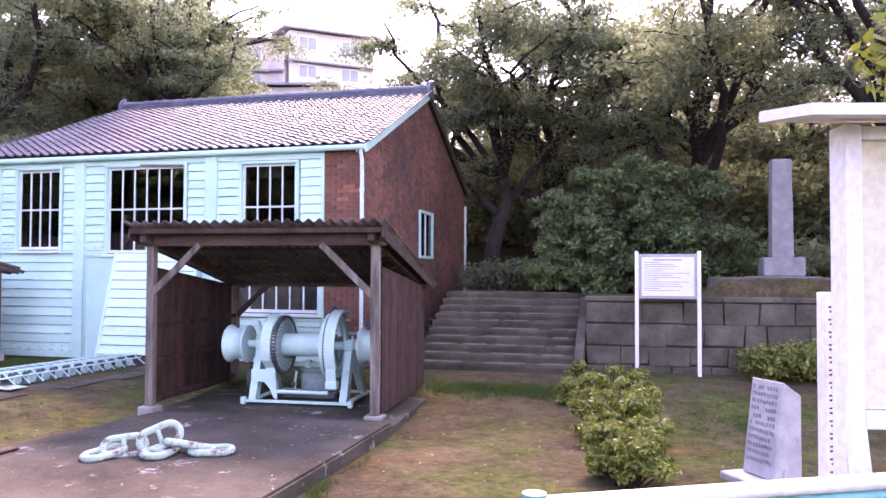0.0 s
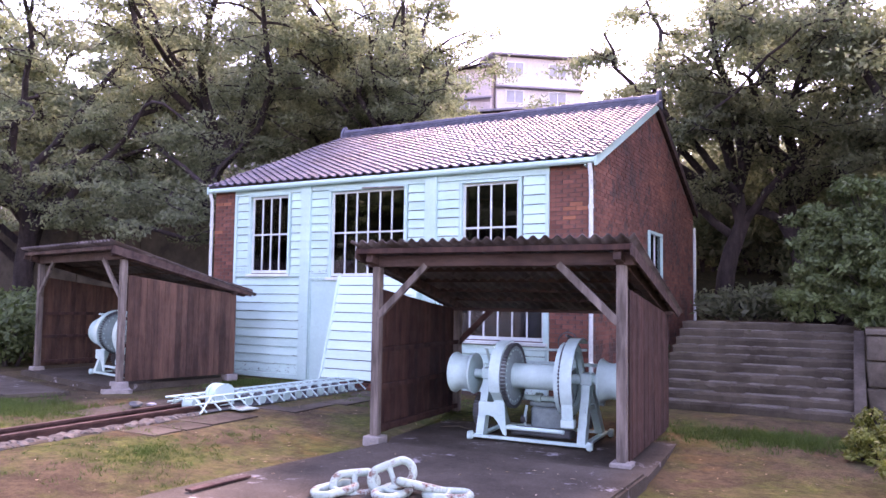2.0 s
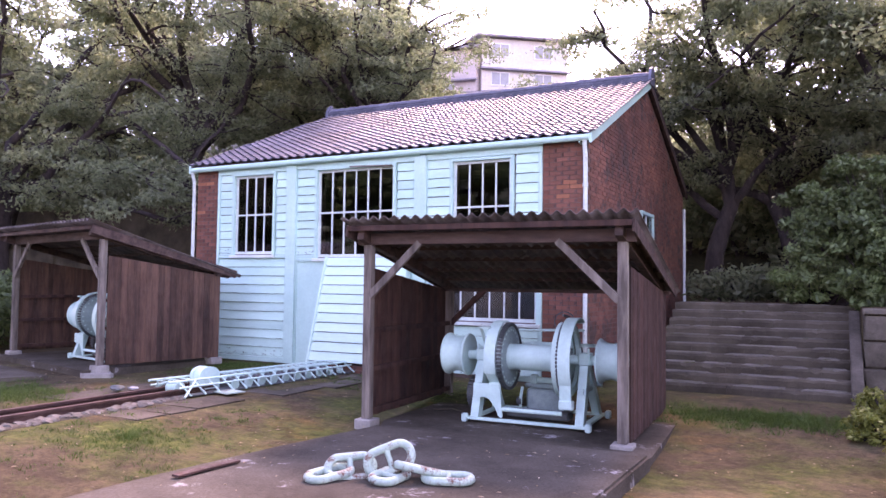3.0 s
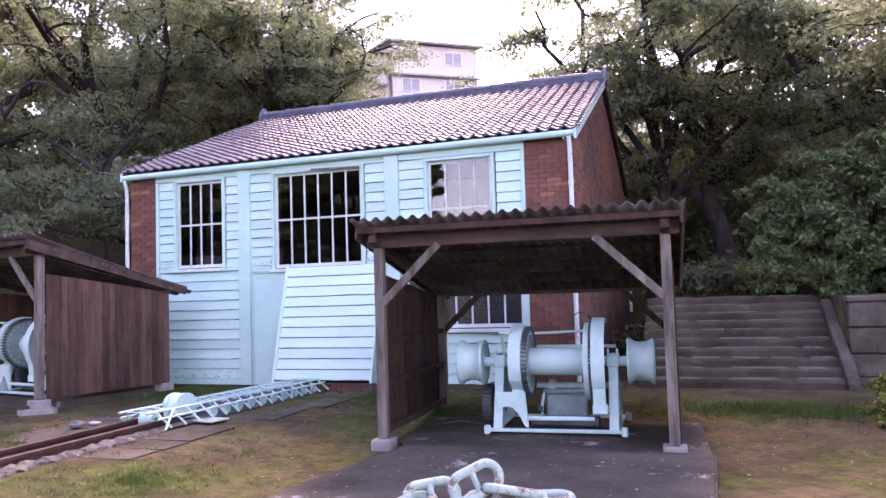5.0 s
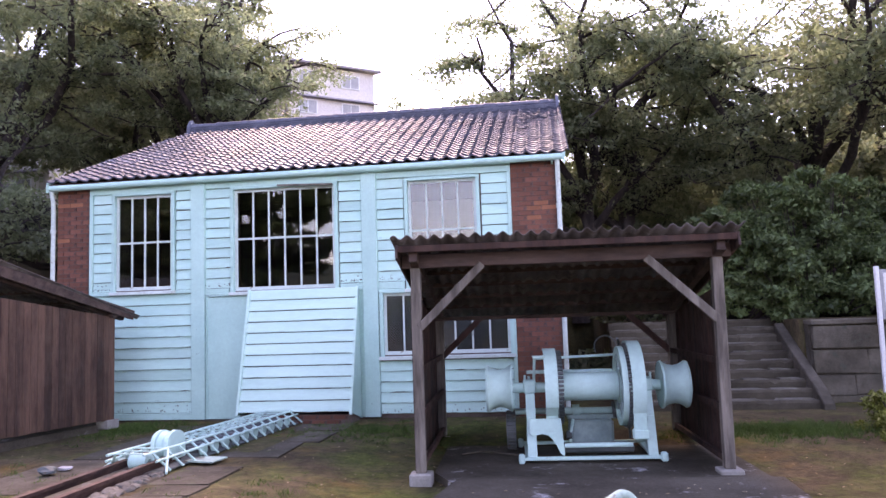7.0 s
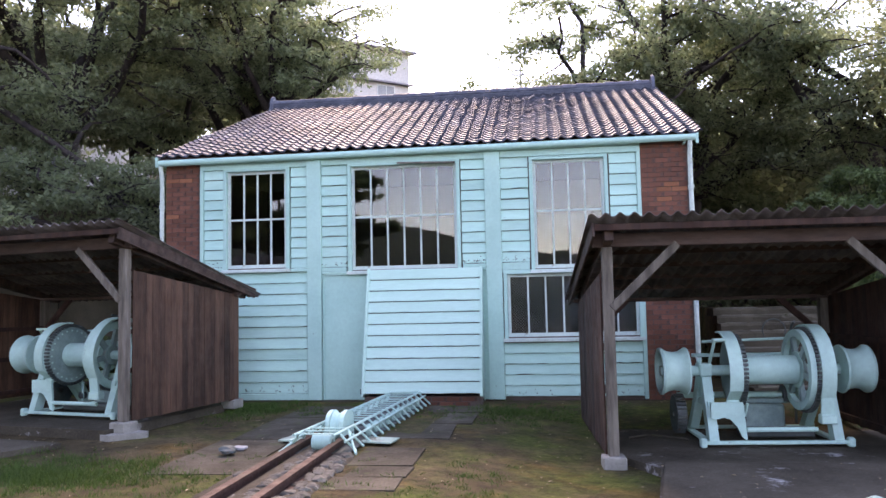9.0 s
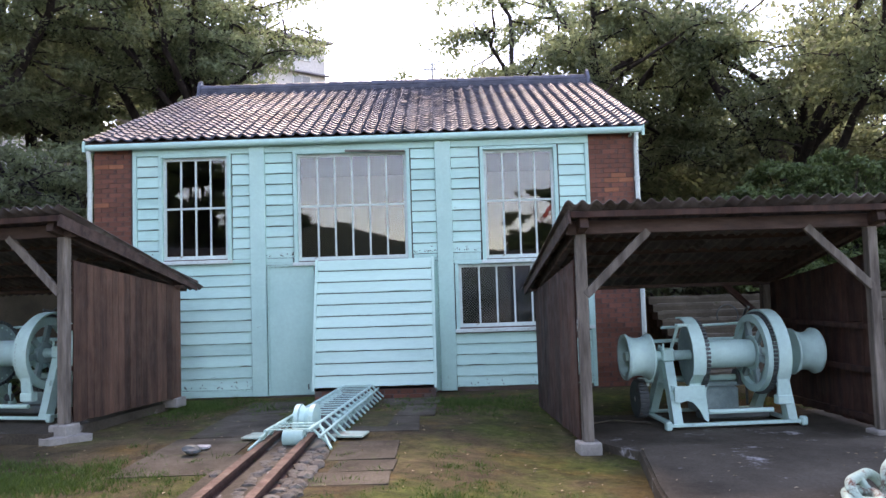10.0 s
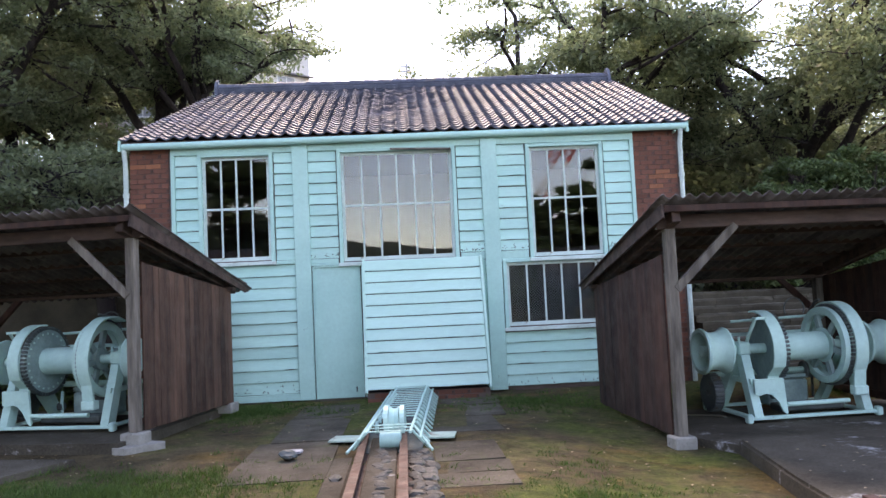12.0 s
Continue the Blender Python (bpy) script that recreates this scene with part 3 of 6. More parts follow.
# loose slat over the wide window
thing("loose_slat", beam(B(), (3.85, -0.085, 3.685), (4.76, -0.085, 3.655), 0.03, 0.03, 0.004), WOOD_OLD, "grey weathered slat hanging loose over the wide window", "slat")

# plain door beside the sloping panel
door = holder("door_1", Matrix.Translation((2.63, 0, 0.02)), "plain pale blue wooden door, shut", "door", kind="structure")
part("door_leaf", box(B(), 0.02, 0.70, -0.035, -0.003, 0.0, 1.93, 0.004), TRIM, door)
bm = box(B(), 0.0, 0.02, -0.06, -0.003, 0.0, 1.95)
box(bm, 0.02, 0.70, -0.06, -0.003, 1.932, 1.952)
part("door_frame", bm, TRIM, door)
part("latch", box(B(), 0.58, 0.60, -0.05, -0.036, 0.08, 0.16, 0.003), IRON_DARK, door, "small dark latch")
thing("step_sill", box(B(), 2.60, 3.33, -0.12, -0.004, -0.05, 0.016, 0.01), PAVING, "worn grey stone door sill", "sill", "structure")


def leaning_panel():
    """A boarded hatch that slopes outward from the wall, on a low brick plinth."""
    x0, x1, top, foot = 3.37, 5.15, (-0.09, 2.02), (-0.60, 0.17)
    p = holder("boarded_hatch", Matrix.Identity(4), "pale blue boarded hatch leaning out from the front wall", "hatch")
    n, dy, dz = 11, foot[0] - top[0], foot[1] - top[1]
    up = Vector((0, -dy, -dz)).normalized()
    out = Vector((0, -up.z, up.y))
    for i in range(n):
        a, b = Vector((0, foot[0] - dy * (i + 0.015) / n, foot[1] - dz * (i + 0.015) / n)), Vector((0, foot[0] - dy * (i + 0.975) / n, foot[1] - dz * (i + 0.975) / n))
        bm = B()
        ragged_board(bm, x0 + 0.03, x1 - 0.04, lambda d: [(q.y, q.z) for q in (a + up * 0.006, a + out * 0.031 + up * d, a + out * 0.034 + up * (0.010 + d), b + out * 0.012, b)])
        part("weatherboard", bm, PANEL, p)
    for x in (x0, x1 - 0.036):
        bm = B()
        a, b = Vector((0, *foot)), Vector((0, *top))
        quad = [a - up * 0.04, a - up * 0.04 + out * 0.05, b + out * 0.05, b]
        slab_poly(bm, [(q.y, q.z) for q in quad], x, x + 0.036, "x")
        part("edge_board", bm, PANEL, p)
    part("backing", slab_poly(B(), [(foot[0] + 0.02, foot[1]), (foot[0] + 0.04, foot[1]), (top[0] + 0.04, top[1]), (top[0] + 0.02, top[1])], x0 + 0.04, x1 - 0.05, "x"), WOOD_DARK, p)
    for x in (x0 + 0.004, x1 - 0.03):
        part("cheek", slab_poly(B(), [(-0.004, 0.0), (foot[0] + 0.03, foot[1] - 0.02), (top[0] + 0.01, top[1] - 0.02), (-0.004, top[1] - 0.02)], x, x + 0.022, "x"), TRIM, p)
    bm = box(B(), x0 + 0.03, x1 - 0.02, -0.56, -0.01, -0.16, 0.13)
    plinth = part("plinth", bm, MORTAR, p, "low red brick plinth")
    me = finish(box(B(), 0, 0.215, -0.012, 0.03, 0, 0.062), "brick", BRICK)
    for r in range(4):
        for k in range(8):
            x = x0 + 0.03 + k * 0.225 + (0.1 if r % 2 else 0)
            if x + 0.2 < x1 - 0.02 and not (3.78 < x + 0.1 < 4.28 and r < 3):
                ob = new("brick", me)
                ob.parent = plinth
                ob.location = (x, -0.56, -0.155 + r * 0.072)


leaning_panel()

# gutter, pipes
bm = tube(B(), [(-0.06, -0.135, 3.835), (W + 0.06, -0.135, 3.865)], 0.052, 12)
gut = thing("gutter", bm, TRIM, "pale blue half-round gutter along the eave", "gutter", "structure")
for x in (0.0, 2.5, 5.33, 8.2):
    part("bracket", beam(B(), (x, -0.13, 3.80), (x, -0.03, 3.78), 0.03, 0.02), TRIM, gut)
for x, z0 in ((-0.04, 0.0), (W - 0.02, 0.0)):
    bm = tube(B(), [(x, -0.13, 3.82), (x, -0.12, 3.74), (x, -0.08, 3.62), (x, -0.07, 3.4), (x, -0.07, z0)], 0.036, 12)
    for z in (0.6, 1.9, 3.1):
        tube(bm, [(x, -0.07, z), (x, -0.07, z + 0.06)], 0.046, 12)
    thing("downpipe", bm, SASH, "pale downpipe at the corner of the engine house", "pipe", "structure")
bm = tube(B(), [(W + 0.05, D - 0.05, 3.5), (W + 0.05, D - 0.05, 0.9)], 0.036, 10)
thing("downpipe", bm, SASH, "pale downpipe at the back corner", "pipe", "structure")


# ---- roof ----
def roof():
    root = tagged(new("roof"), "grey pantiled gable roof with a raised ridge", "roof", kind="structure")
    dz = (RIDGE - EAVE) / (RIDGE_Y + OVER)
    for name, y0, y1 in (("roof_deck", -OVER, RIDGE_Y), ("roof_deck", 2 * RIDGE_Y + OVER, RIDGE_Y)):
        slabp = slab_poly(B(), [(y0, EAVE - 0.10), (y1, RIDGE - 0.10), (y1, RIDGE - 0.03), (y0, EAVE - 0.03)], -0.06, W + 0.06, "x")
        part(name, skewed(slabp), WOOD_BEAM, root)
    for x in (-0.10, W + 0.062):
        bm = slab_poly(B(), [(-OVER - 0.02, EAVE - 0.16), (RIDGE_Y, RIDGE - 0.16), (RIDGE_Y, RIDGE + 0.0), (-OVER - 0.02, EAVE + 0.0)], x, x + 0.04, "x")
        part("barge_board", skewed(bm), TRIM, root, "pale blue barge board")
        bm = slab_poly(B(), [(2 * RIDGE_Y + OVER + 0.02, EAVE - 0.16), (RIDGE_Y + 0.001, RIDGE - 0.16), (RIDGE_Y + 0.001, RIDGE), (2 * RIDGE_Y + OVER + 0.02, EAVE)], x, x + 0.04, "x")
        part("barge_board", skewed(bm), WOOD_BEAM, root, "dark barge board")
    cols, rows, tw = 42, 27, 0.2038
    slope = math.hypot(RIDGE_Y + OVER, RIDGE - EAVE) / rows
    ang = math.atan(dz)
    prof = [(0.0, 0.013), (0.12, 0.003), (0.28, -0.011), (0.45, -0.014), (0.60, -0.005), (0.72, 0.016), (0.82, 0.030), (0.92, 0.028), (1.0, 0.013)]

    def tile_geometry():
        v = []
        for y, lift in ((-0.022, 0.034), (slope + 0.02, 0.004)):
            v += [(u * (tw + 0.006), y, z + lift) for u, z in prof]
        v += [(u * (tw + 0.006), -0.022, z + 0.034 - 0.027) for u, z in prof]
        k = len(prof)
        f = [(i, i + 1, k + i + 1, k + i) for i in range(k - 1)] + [(2 * k + i, 2 * k + i + 1, i + 1, i) for i in range(k - 1)]
        return v, f

    v, f = tile_geometry()
    me = raw("roof_tile", v, f, TILE, True)
    me.set_sharp_from_angle(angle=radians(40))
    turn = Matrix.Rotation(ang, 4, "X")
    far_v, far_f = [], []
    for r in range(rows):
        for c in range(cols):
            y, z = -OVER + r * slope * math.cos(ang), EAVE + r * slope * math.sin(ang)
            x, v0 = -0.10 + c * tw, verge(y + 0.1) - 0.03
            if x + tw < v0 + 0.03:
                continue
            cut = Matrix.Diagonal((min(1.0, (x + tw - max(x, v0)) / tw), 1, 1, 1))
            m = Matrix.Translation((max(x, v0), y, z)) @ turn @ cut @ pose(0, 0, random.uniform(-0.003, 0.004), random.uniform(-1.0, 1.0), random.uniform(-0.8, 0.8), random.uniform(-0.7, 0.7))
            if r < 7:
                ob = new("roof_tile", me)
                ob.parent = root
                ob.matrix_basis = m
            else:
                base = len(far_v)
                far_v += [tuple(m @ Vector(p)) for p in v]
                far_f += [tuple(i + base for i in q) for q in f]
    back = Matrix.Translation((W, 2 * RIDGE_Y, 0)) @ Matrix.Rotation(math.pi, 4, "Z")
    for r in range(rows):
        for c in range(cols):
            y, z = -OVER + r * slope * math.cos(ang), EAVE + r * slope * math.sin(ang)
            if W + 0.10 - c * tw < verge(2 * RIDGE_Y - y):
                continue
            m = back @ Matrix.Translation((-0.10 + c * tw, y, z)) @ turn
            base = len(far_v)
            far_v += [tuple(m @ Vector(p)) for p in v]
            far_f += [tuple(i + base for i in q) for q in f]
    fm = raw("upper_tiles", far_v, far_f, TILE_FAR, True)
    fm.set_sharp_from_angle(angle=radians(40))
    ob = tagged(new("upper_tiles", fm), kind="stuff")
    ob.parent = root
    # ridge: two flat courses and a row of half-round caps
    bm = B()
    box(bm, verge(RIDGE_Y) - 0.04, W + 0.10, RIDGE_Y - 0.15, RIDGE_Y + 0.15, RIDGE - 0.05, RIDGE + 0.05, 0.01)
    box(bm, verge(RIDGE_Y) - 0.04, W + 0.10, RIDGE_Y - 0.12, RIDGE_Y + 0.12, RIDGE + 0.054, RIDGE + 0.10, 0.01)
    part("ridge_course", bm, TILE, root)
    cap = B()
    rows_ = []
    for x in (0.0, 0.02, 0.30):
        r = 0.105 if x < 0.03 else 0.085
        rows_.append([cap.verts.new((x, r * math.cos(t), r * 0.8 * math.sin(t))) for t in (math.pi * k / 8 for k in range(9))])
    for a, b in zip(rows_, rows_[1:]):
        for k in range(8):
            cap.faces.new((a[k], a[k + 1], b[k + 1], b[k])).smooth = True
    cap.faces.new(rows_[0])
    capm = finish(cap, "ridge_cap", TILE)
    for k in range(27):
        ob = new("ridge_cap", capm)
        ob.parent = root
        ob.matrix_basis = pose(verge(RIDGE_Y) - 0.02 + k * 0.2955, RIDGE_Y + random.uniform(-0.008, 0.008), RIDGE + 0.10 + random.uniform(-0.004, 0.006), 0, 0, random.uniform(-1.5, 1.5))
    for x in (verge(RIDGE_Y) - 0.07, W + 0.08):
        bm = slab_poly(B(), [(RIDGE_Y - 0.20, RIDGE - 0.12), (RIDGE_Y - 0.17, RIDGE + 0.10), (RIDGE_Y - 0.09, RIDGE + 0.22), (RIDGE_Y, RIDGE + 0.28), (RIDGE_Y + 0.09, RIDGE + 0.22), (RIDGE_Y + 0.17, RIDGE + 0.10), (RIDGE_Y + 0.20, RIDGE - 0.12)], x, x + 0.06, "x")
        part("ridge_end_tile", bm, TILE, root)


# gable window
gw = holder("window_5", Matrix.Identity(4), "small pale-framed window in the brick gable", "window", kind="structure")
y0, y1, z0, z1 = GABLE_WINDOW
bm = B()
for a, b, c, d in ((y0 - 0.06, y0, z0 - 0.06, z1 + 0.06), (y1, y1 + 0.06, z0 - 0.06, z1 + 0.06), (y0, y1, z1, z1 + 0.06), (y0, y1, z0 - 0.06, z0)):
    box(bm, W - 0.05, W + 0.045, a, b, c, d, 0.004)
part("window_frame", bm, TRIM, gw)
part("glazing_bar", box(B(), W - 0.03, W + 0.01, (y0 + y1) / 2 - 0.02, (y0 + y1) / 2 + 0.02, z0, z1), SASH, gw)
for a, b in ((y0, (y0 + y1) / 2), ((y0 + y1) / 2, y1)):
    part("pane", box(B(), W - 0.012, W - 0.008, a + 0.002, b - 0.002, z0, z1), GLASS, gw).visible_shadow = False


# ---- right-hand steps, retaining wall and monument ----
def steps():
    s = holder("staircase", Matrix.Identity(4), "broad flight of dark worn stone steps", "stairs", kind="structure")
    n, rise, run = 10, 0.128, 0.272
    for i in range(n):
        xs = [9.12] + sorted(9.4 + 2.3 * (k + random.uniform(0.1, 0.9)) / 4 for k in range(4)) + [12.05]
        for a, b in zip(xs, xs[1:]):
            y, top, low = 0.25 + i * run, (i + 1) * rise + random.uniform(-0.006, 0.006), -0.15 if i == 0 else i * rise - 0.02
            y += random.uniform(-0.012, 0.012)
            back = y + run + (0.10 if i < n - 1 else 0.3)
            bm, rings, m = B(), [], max(3, int((b - a) / 0.07))
            for k in range(m + 1):
                x = a + 0.001 + (b - a - 0.002) * k / m
                chip = random.uniform(0, 0.010) + (random.uniform(0.01, 0.03) if random.random() < 0.14 else 0)
                drop = random.uniform(-0.004, 0.004)
                rings.append([bm.verts.new(q) for q in ((x, back, low), (x, y + 0.015 + random.uniform(-0.004, 0.004), low), (x, y + random.uniform(0, 0.008), top - 0.03 - chip + drop), (x, y + 0.014 + chip, top + drop), (x, back, top))])
            for p, q in zip(rings, rings[1:]):
                for j in range(5):
                    bm.faces.new((p[j], p[(j + 1) % 5], q[(j + 1) % 5], q[j]))
            bm.faces.new(rings[0])
            bm.faces.new(rings[-1][::-1])
            bmesh.ops.recalc_face_normals(bm, faces=bm.faces[:])
            part("step_block", bm, STEP, s)
    # pale ragged strips paint the treads' light and litter against the dark risers
    for i in range(n):
        x = 9.2
        while x < 11.6:
            ln = random.uniform(0.25, 0.9)
            y, b = 0.25 + i * run, min(11.86, x + ln)
            pts = [(x, y + 0.022 + random.uniform(0, 0.03)), ((x + b) / 2, y + 0.018 + random.uniform(0, 0.02)), (b, y + 0.022 + random.uniform(0, 0.03)), (b - random.uniform(0, 0.1), y + run + 0.01), (x + random.uniform(0, 0.1), y + run + 0.01)]
            part("tread_wear", slab_poly(B(), pts, (i + 1) * rise - 0.01, (i + 1) * rise + 0.011), TREAD, s)
            x += ln * random.uniform(1.0, 1.5)
    cheek = [(0.10, -0.15), (0.10, 0.10), (0.42, 0.30), (2.30, 1.22), (2.30, -0.15)]
    bm = slab_poly(B(), cheek, 11.89, 12.05, "x")
    bmesh.ops.bevel(bm, geom=bm.edges[:], offset=0.015, segments=1, affect="EDGES")
    part("cheek_stone", bm, MASONRY, s, "sloping side stone of the steps")


steps()


def rough_block(x0, x1, z0, z1, y0, y1):
    """A roughly dressed block: its face corners wander and its edges are worn round."""
    bm = box(B(), x0, x1, y0, y1, z0, z1)
    for v in bm.verts:
        v.co.x += random.uniform(-0.022, 0.022)
        v.co.z += random.uniform(-0.016, 0.016)
        if v.co.y < (y0 + y1) / 2:
            v.co.y += random.uniform(-0.02, 0.02)
    bmesh.ops.bevel(bm, geom=bm.edges[:], offset=0.022, segments=2, affect="EDGES", profile=0.6)
    return bm


def retaining_wall():
    w = holder("wall_retaining", Matrix.Identity(4), "retaining wall of dark roughly dressed stones", "wall", kind="structure")
    part("wall_core", box(B(), 12.12, 21.0, 0.97, 1.24, -0.3, 1.20), STEP, w)
    z = -0.25
    for r, h in enumerate((0.36, 0.33, 0.38, 0.36)):
        x = 12.07
        first = True
        while x < 20.5:
            ln = random.uniform(0.30, 0.68) if not first else (0.58 if r % 2 else 0.78)
            if r == 3:
                ln *= 1.6
            low = z + (0 if first or r in (0, 3) else random.uniform(-0.03, 0.03))
            part("stone_block", rough_block(x + 0.002, x + ln - 0.002, low + 0.002, z + h - 0.002, 0.90, 1.03), MASONRY, w)
            first = False
            x += ln
        z += h
    for k in range(3):
        part("stone_block", rough_block(12.07, 12.22, -0.2, 1.20, 1.05 + k * 0.62, 1.66 + k * 0.62), MASONRY, w)
    x = 12.05
    while x < 20.4:
        ln = random.uniform(0.8, 1.4)
        part("coping", box(B(), x, x + ln - 0.006, 0.885 + random.uniform(-0.01, 0.01), 1.26, 1.195, 1.28 + random.uniform(-0.006, 0.006), 0.014), MASONRY, w)
        x += ln


retaining_wall()

thing("kerb_platform", box(B(), 14.15, 19.5, 1.55, 1.75, 1.2, 1.62, 0.02), MASONRY, "low stone kerb of the monument's platform", "kerb", "structure")
mon = holder("stone_monument", Matrix.Translation((15.45, 2.2, 1.55)), "tall square grey stone pillar monument on a stepped base", "monument")
part("lower_base", box(B(), -0.55, 0.55, -0.55, 0.55, -0.05, 0.08, 0.015), GRANITE_DARK, mon)
part("base", box(B(), -0.34, 0.34, -0.34, 0.34, 0.082, 0.42, 0.02), GRANITE_DARK, mon)
bm = B()
vs = [bm.verts.new((sx * r, sy * r, z)) for z, r in ((0.422, 0.185), (2.18, 0.165)) for sx, sy in ((-1, -1), (1, -1), (1, 1), (-1, 1))]
for q in ((3, 2, 1, 0), (4, 5, 6, 7), (0, 1, 5, 4), (1, 2, 6, 5), (2, 3, 7, 6), (3, 0, 4, 7)):
    bm.faces.new([vs[i] for i in q])
bmesh.ops.bevel(bm, geom=bm.edges[:], offset=0.012, segments=1, affect="EDGES")
part("shaft", bm, GRANITE_DARK, mon)

# concrete bank wall behind the far shed
bm = box(B(), -22.0, -0.75, 5.0, 5.28, -0.2, 3.9)
for k in range(7):
    box(bm, -21.5 + k * 3.2, -21.3 + k * 3.2, 4.95, 5.0, -0.2, 3.9)
thing("wall_bank", bm, STEP, "dark stained concrete bank wall", "wall", "structure")
# ---- sheds ----
def shed(m, width, board_mat, floor_z, label, depth=2.38, fall=0.26):
    """An open-fronted lean-to: four posts on footings, boarded sides, braces, corrugated roof falling to the back. Origin: foot of the left front post."""
    s = holder("machine_shed", m, label, "shed", "open sheds over the winches")
    zf, zb = 2.02, 2.07 - fall * depth
    for x in (0.0, width):
        for y, top in ((0.0, zf), (depth, zb)):
            part("post", box(B(), x - 0.052, x + 0.052, y - 0.052, y + 0.052, floor_z + 0.07, top, 0.006), WOOD_OLD, s, "weathered grey square post")
            foot = box(B(), x - 0.115, x + 0.115, y - 0.115, y + 0.115, floor_z - 0.06, floor_z + 0.07, 0.012)
            part("footing", foot, FOOTING, s, "pale concrete footing block")
        slope = (zb - zf) / depth
        out = -1 if x == 0 else 1
        n = 19
        for k in range(n):
            y0, y1 = 0.06 + (depth - 0.0) * k / n, 0.06 + depth * (k + 1) / n
            xo = x + out * (0.060 + random.uniform(0, 0.004))
            pts = [(y0 + 0.002, floor_z + 0.07 + random.uniform(-0.012, 0.012)), (y1 - 0.002, floor_z + 0.07), (y1 - 0.002, 1.77 + (zb + 0.02 - 1.77) * y1 / depth), (y0 + 0.002, 1.77 + (zb + 0.02 - 1.77) * y0 / depth)]
            part("wall_board", slab_poly(B(), pts, xo - 0.008, xo + 0.008, "x"), board_mat, s)
        for z in (floor_z + 0.16, floor_z + 0.66, floor_z + 1.12):
            part("wall_rail", box(B(), x - out * 0.02 - 0.02, x - out * 0.02 + 0.02, 0.054, depth - 0.054, z - 0.03, z + 0.03), WOOD_DARK, s)
        part("plate", beam(B(), (x, -0.22, zf + 0.11), (x, depth + 0.28, zb + 0.02), 0.09, 0.12, 0.006), WOOD_BEAM, s)
        edge = x + out * 0.16
        part("barge_board", beam(B(), (edge, -0.28, zf + 0.16), (edge, depth + 0.34, zb + 0.035), 0.025, 0.14, 0.004), WOOD_BEAM, s)
    part("front_beam", box(B(), -0.14, width + 0.14, -0.055, 0.05, zf + 0.0, zf + 0.14, 0.008), WOOD_BEAM, s)
    part("fascia", box(B(), -0.145, width + 0.145, -0.275, -0.245, zf + 0.15, zf + 0.215, 0.005), WOOD_DARK, s)
    part("back_beam", box(B(), -0.14, width + 0.14, depth - 0.05, depth + 0.05, zb, zb + 0.05, 0.008), WOOD_BEAM, s)
    for x, q in ((0.0, 1), (width, -1)):
        part("brace", beam(B(), (x + q * 0.03, -0.035, zf - 0.62), (x + q * 0.70, -0.035, zf + 0.02), 0.05, 0.085, 0.005), WOOD_OLD, s, "weathered diagonal brace")
        part("brace", beam(B(), (x + q * 0.03, depth - 0.02, zb - 0.48), (x + q * 0.56, depth - 0.02, zb + 0.02), 0.05, 0.08, 0.005), WOOD_DARK, s, "dark diagonal brace")
    for k in range(5):
        y = 0.25 + k * 0.48
        part("purlin", box(B(), -0.14, width + 0.14, y - 0.03, y + 0.03, zf + 0.155 - fall * y, zf + 0.205 - fall * y), WOOD_BEAM, s)
    # corrugated sheet
    vs, fs, nx = [], [], int((width + 0.42) / 0.0172)
    for j, y in enumerate((-0.34, 0.4, 1.2, 2.0, depth + 0.42)):
        for layer in (0.0, -0.008):
            for i in range(nx + 1):
                x = -0.21 + (width + 0.42) * i / nx
                z = zf + 0.262 - (fall + 0.008) * (y + 0.2) + 0.023 * math.sin(2 * math.pi * i / 8) + layer + 0.004 * noise.noise((x * 1.3, y, 0.3))
                vs.append((x, y, z))
    row = nx + 1
    at = lambda j, lay, i: (2 * j + lay) * row + i
    for j in range(4):
        for i in range(nx):
            fs.append((at(j, 0, i), at(j, 0, i + 1), at(j + 1, 0, i + 1), at(j + 1, 0, i)))
            fs.append((at(j, 1, i), at(j + 1, 1, i), at(j + 1, 1, i + 1), at(j, 1, i + 1)))
    for i in range(nx):
        fs.append((at(0, 1, i), at(0, 1, i + 1), at(0, 0, i + 1), at(0, 0, i)))
    for j in range(4):
        for i in (0, nx):
            fs.append((at(j, 0, i), at(j + 1, 0, i), at(j + 1, 1, i), at(j, 1, i)))
    ob = new("roofing_sheet", raw("roofing_sheet", vs, fs, CORRUGATED, True))
    ob.parent = s
    tagged(ob, "grey mossy corrugated roofing")
    return s


SHED_R = pose(6.70, -3.72, 0.0, 0, 0, 2.8)
shed(SHED_R, 3.06, WOOD_DARK, -0.14, "dark timber lean-to with corrugated roof over a winch")
SHED_L = pose(-2.436, -2.2755, 0.20, 0, 0, -13.0)
shed(SHED_L, 3.62, WOOD_BROWN, -0.10, "brown timber lean-to with corrugated roof over a winch", 2.10, 0.295)


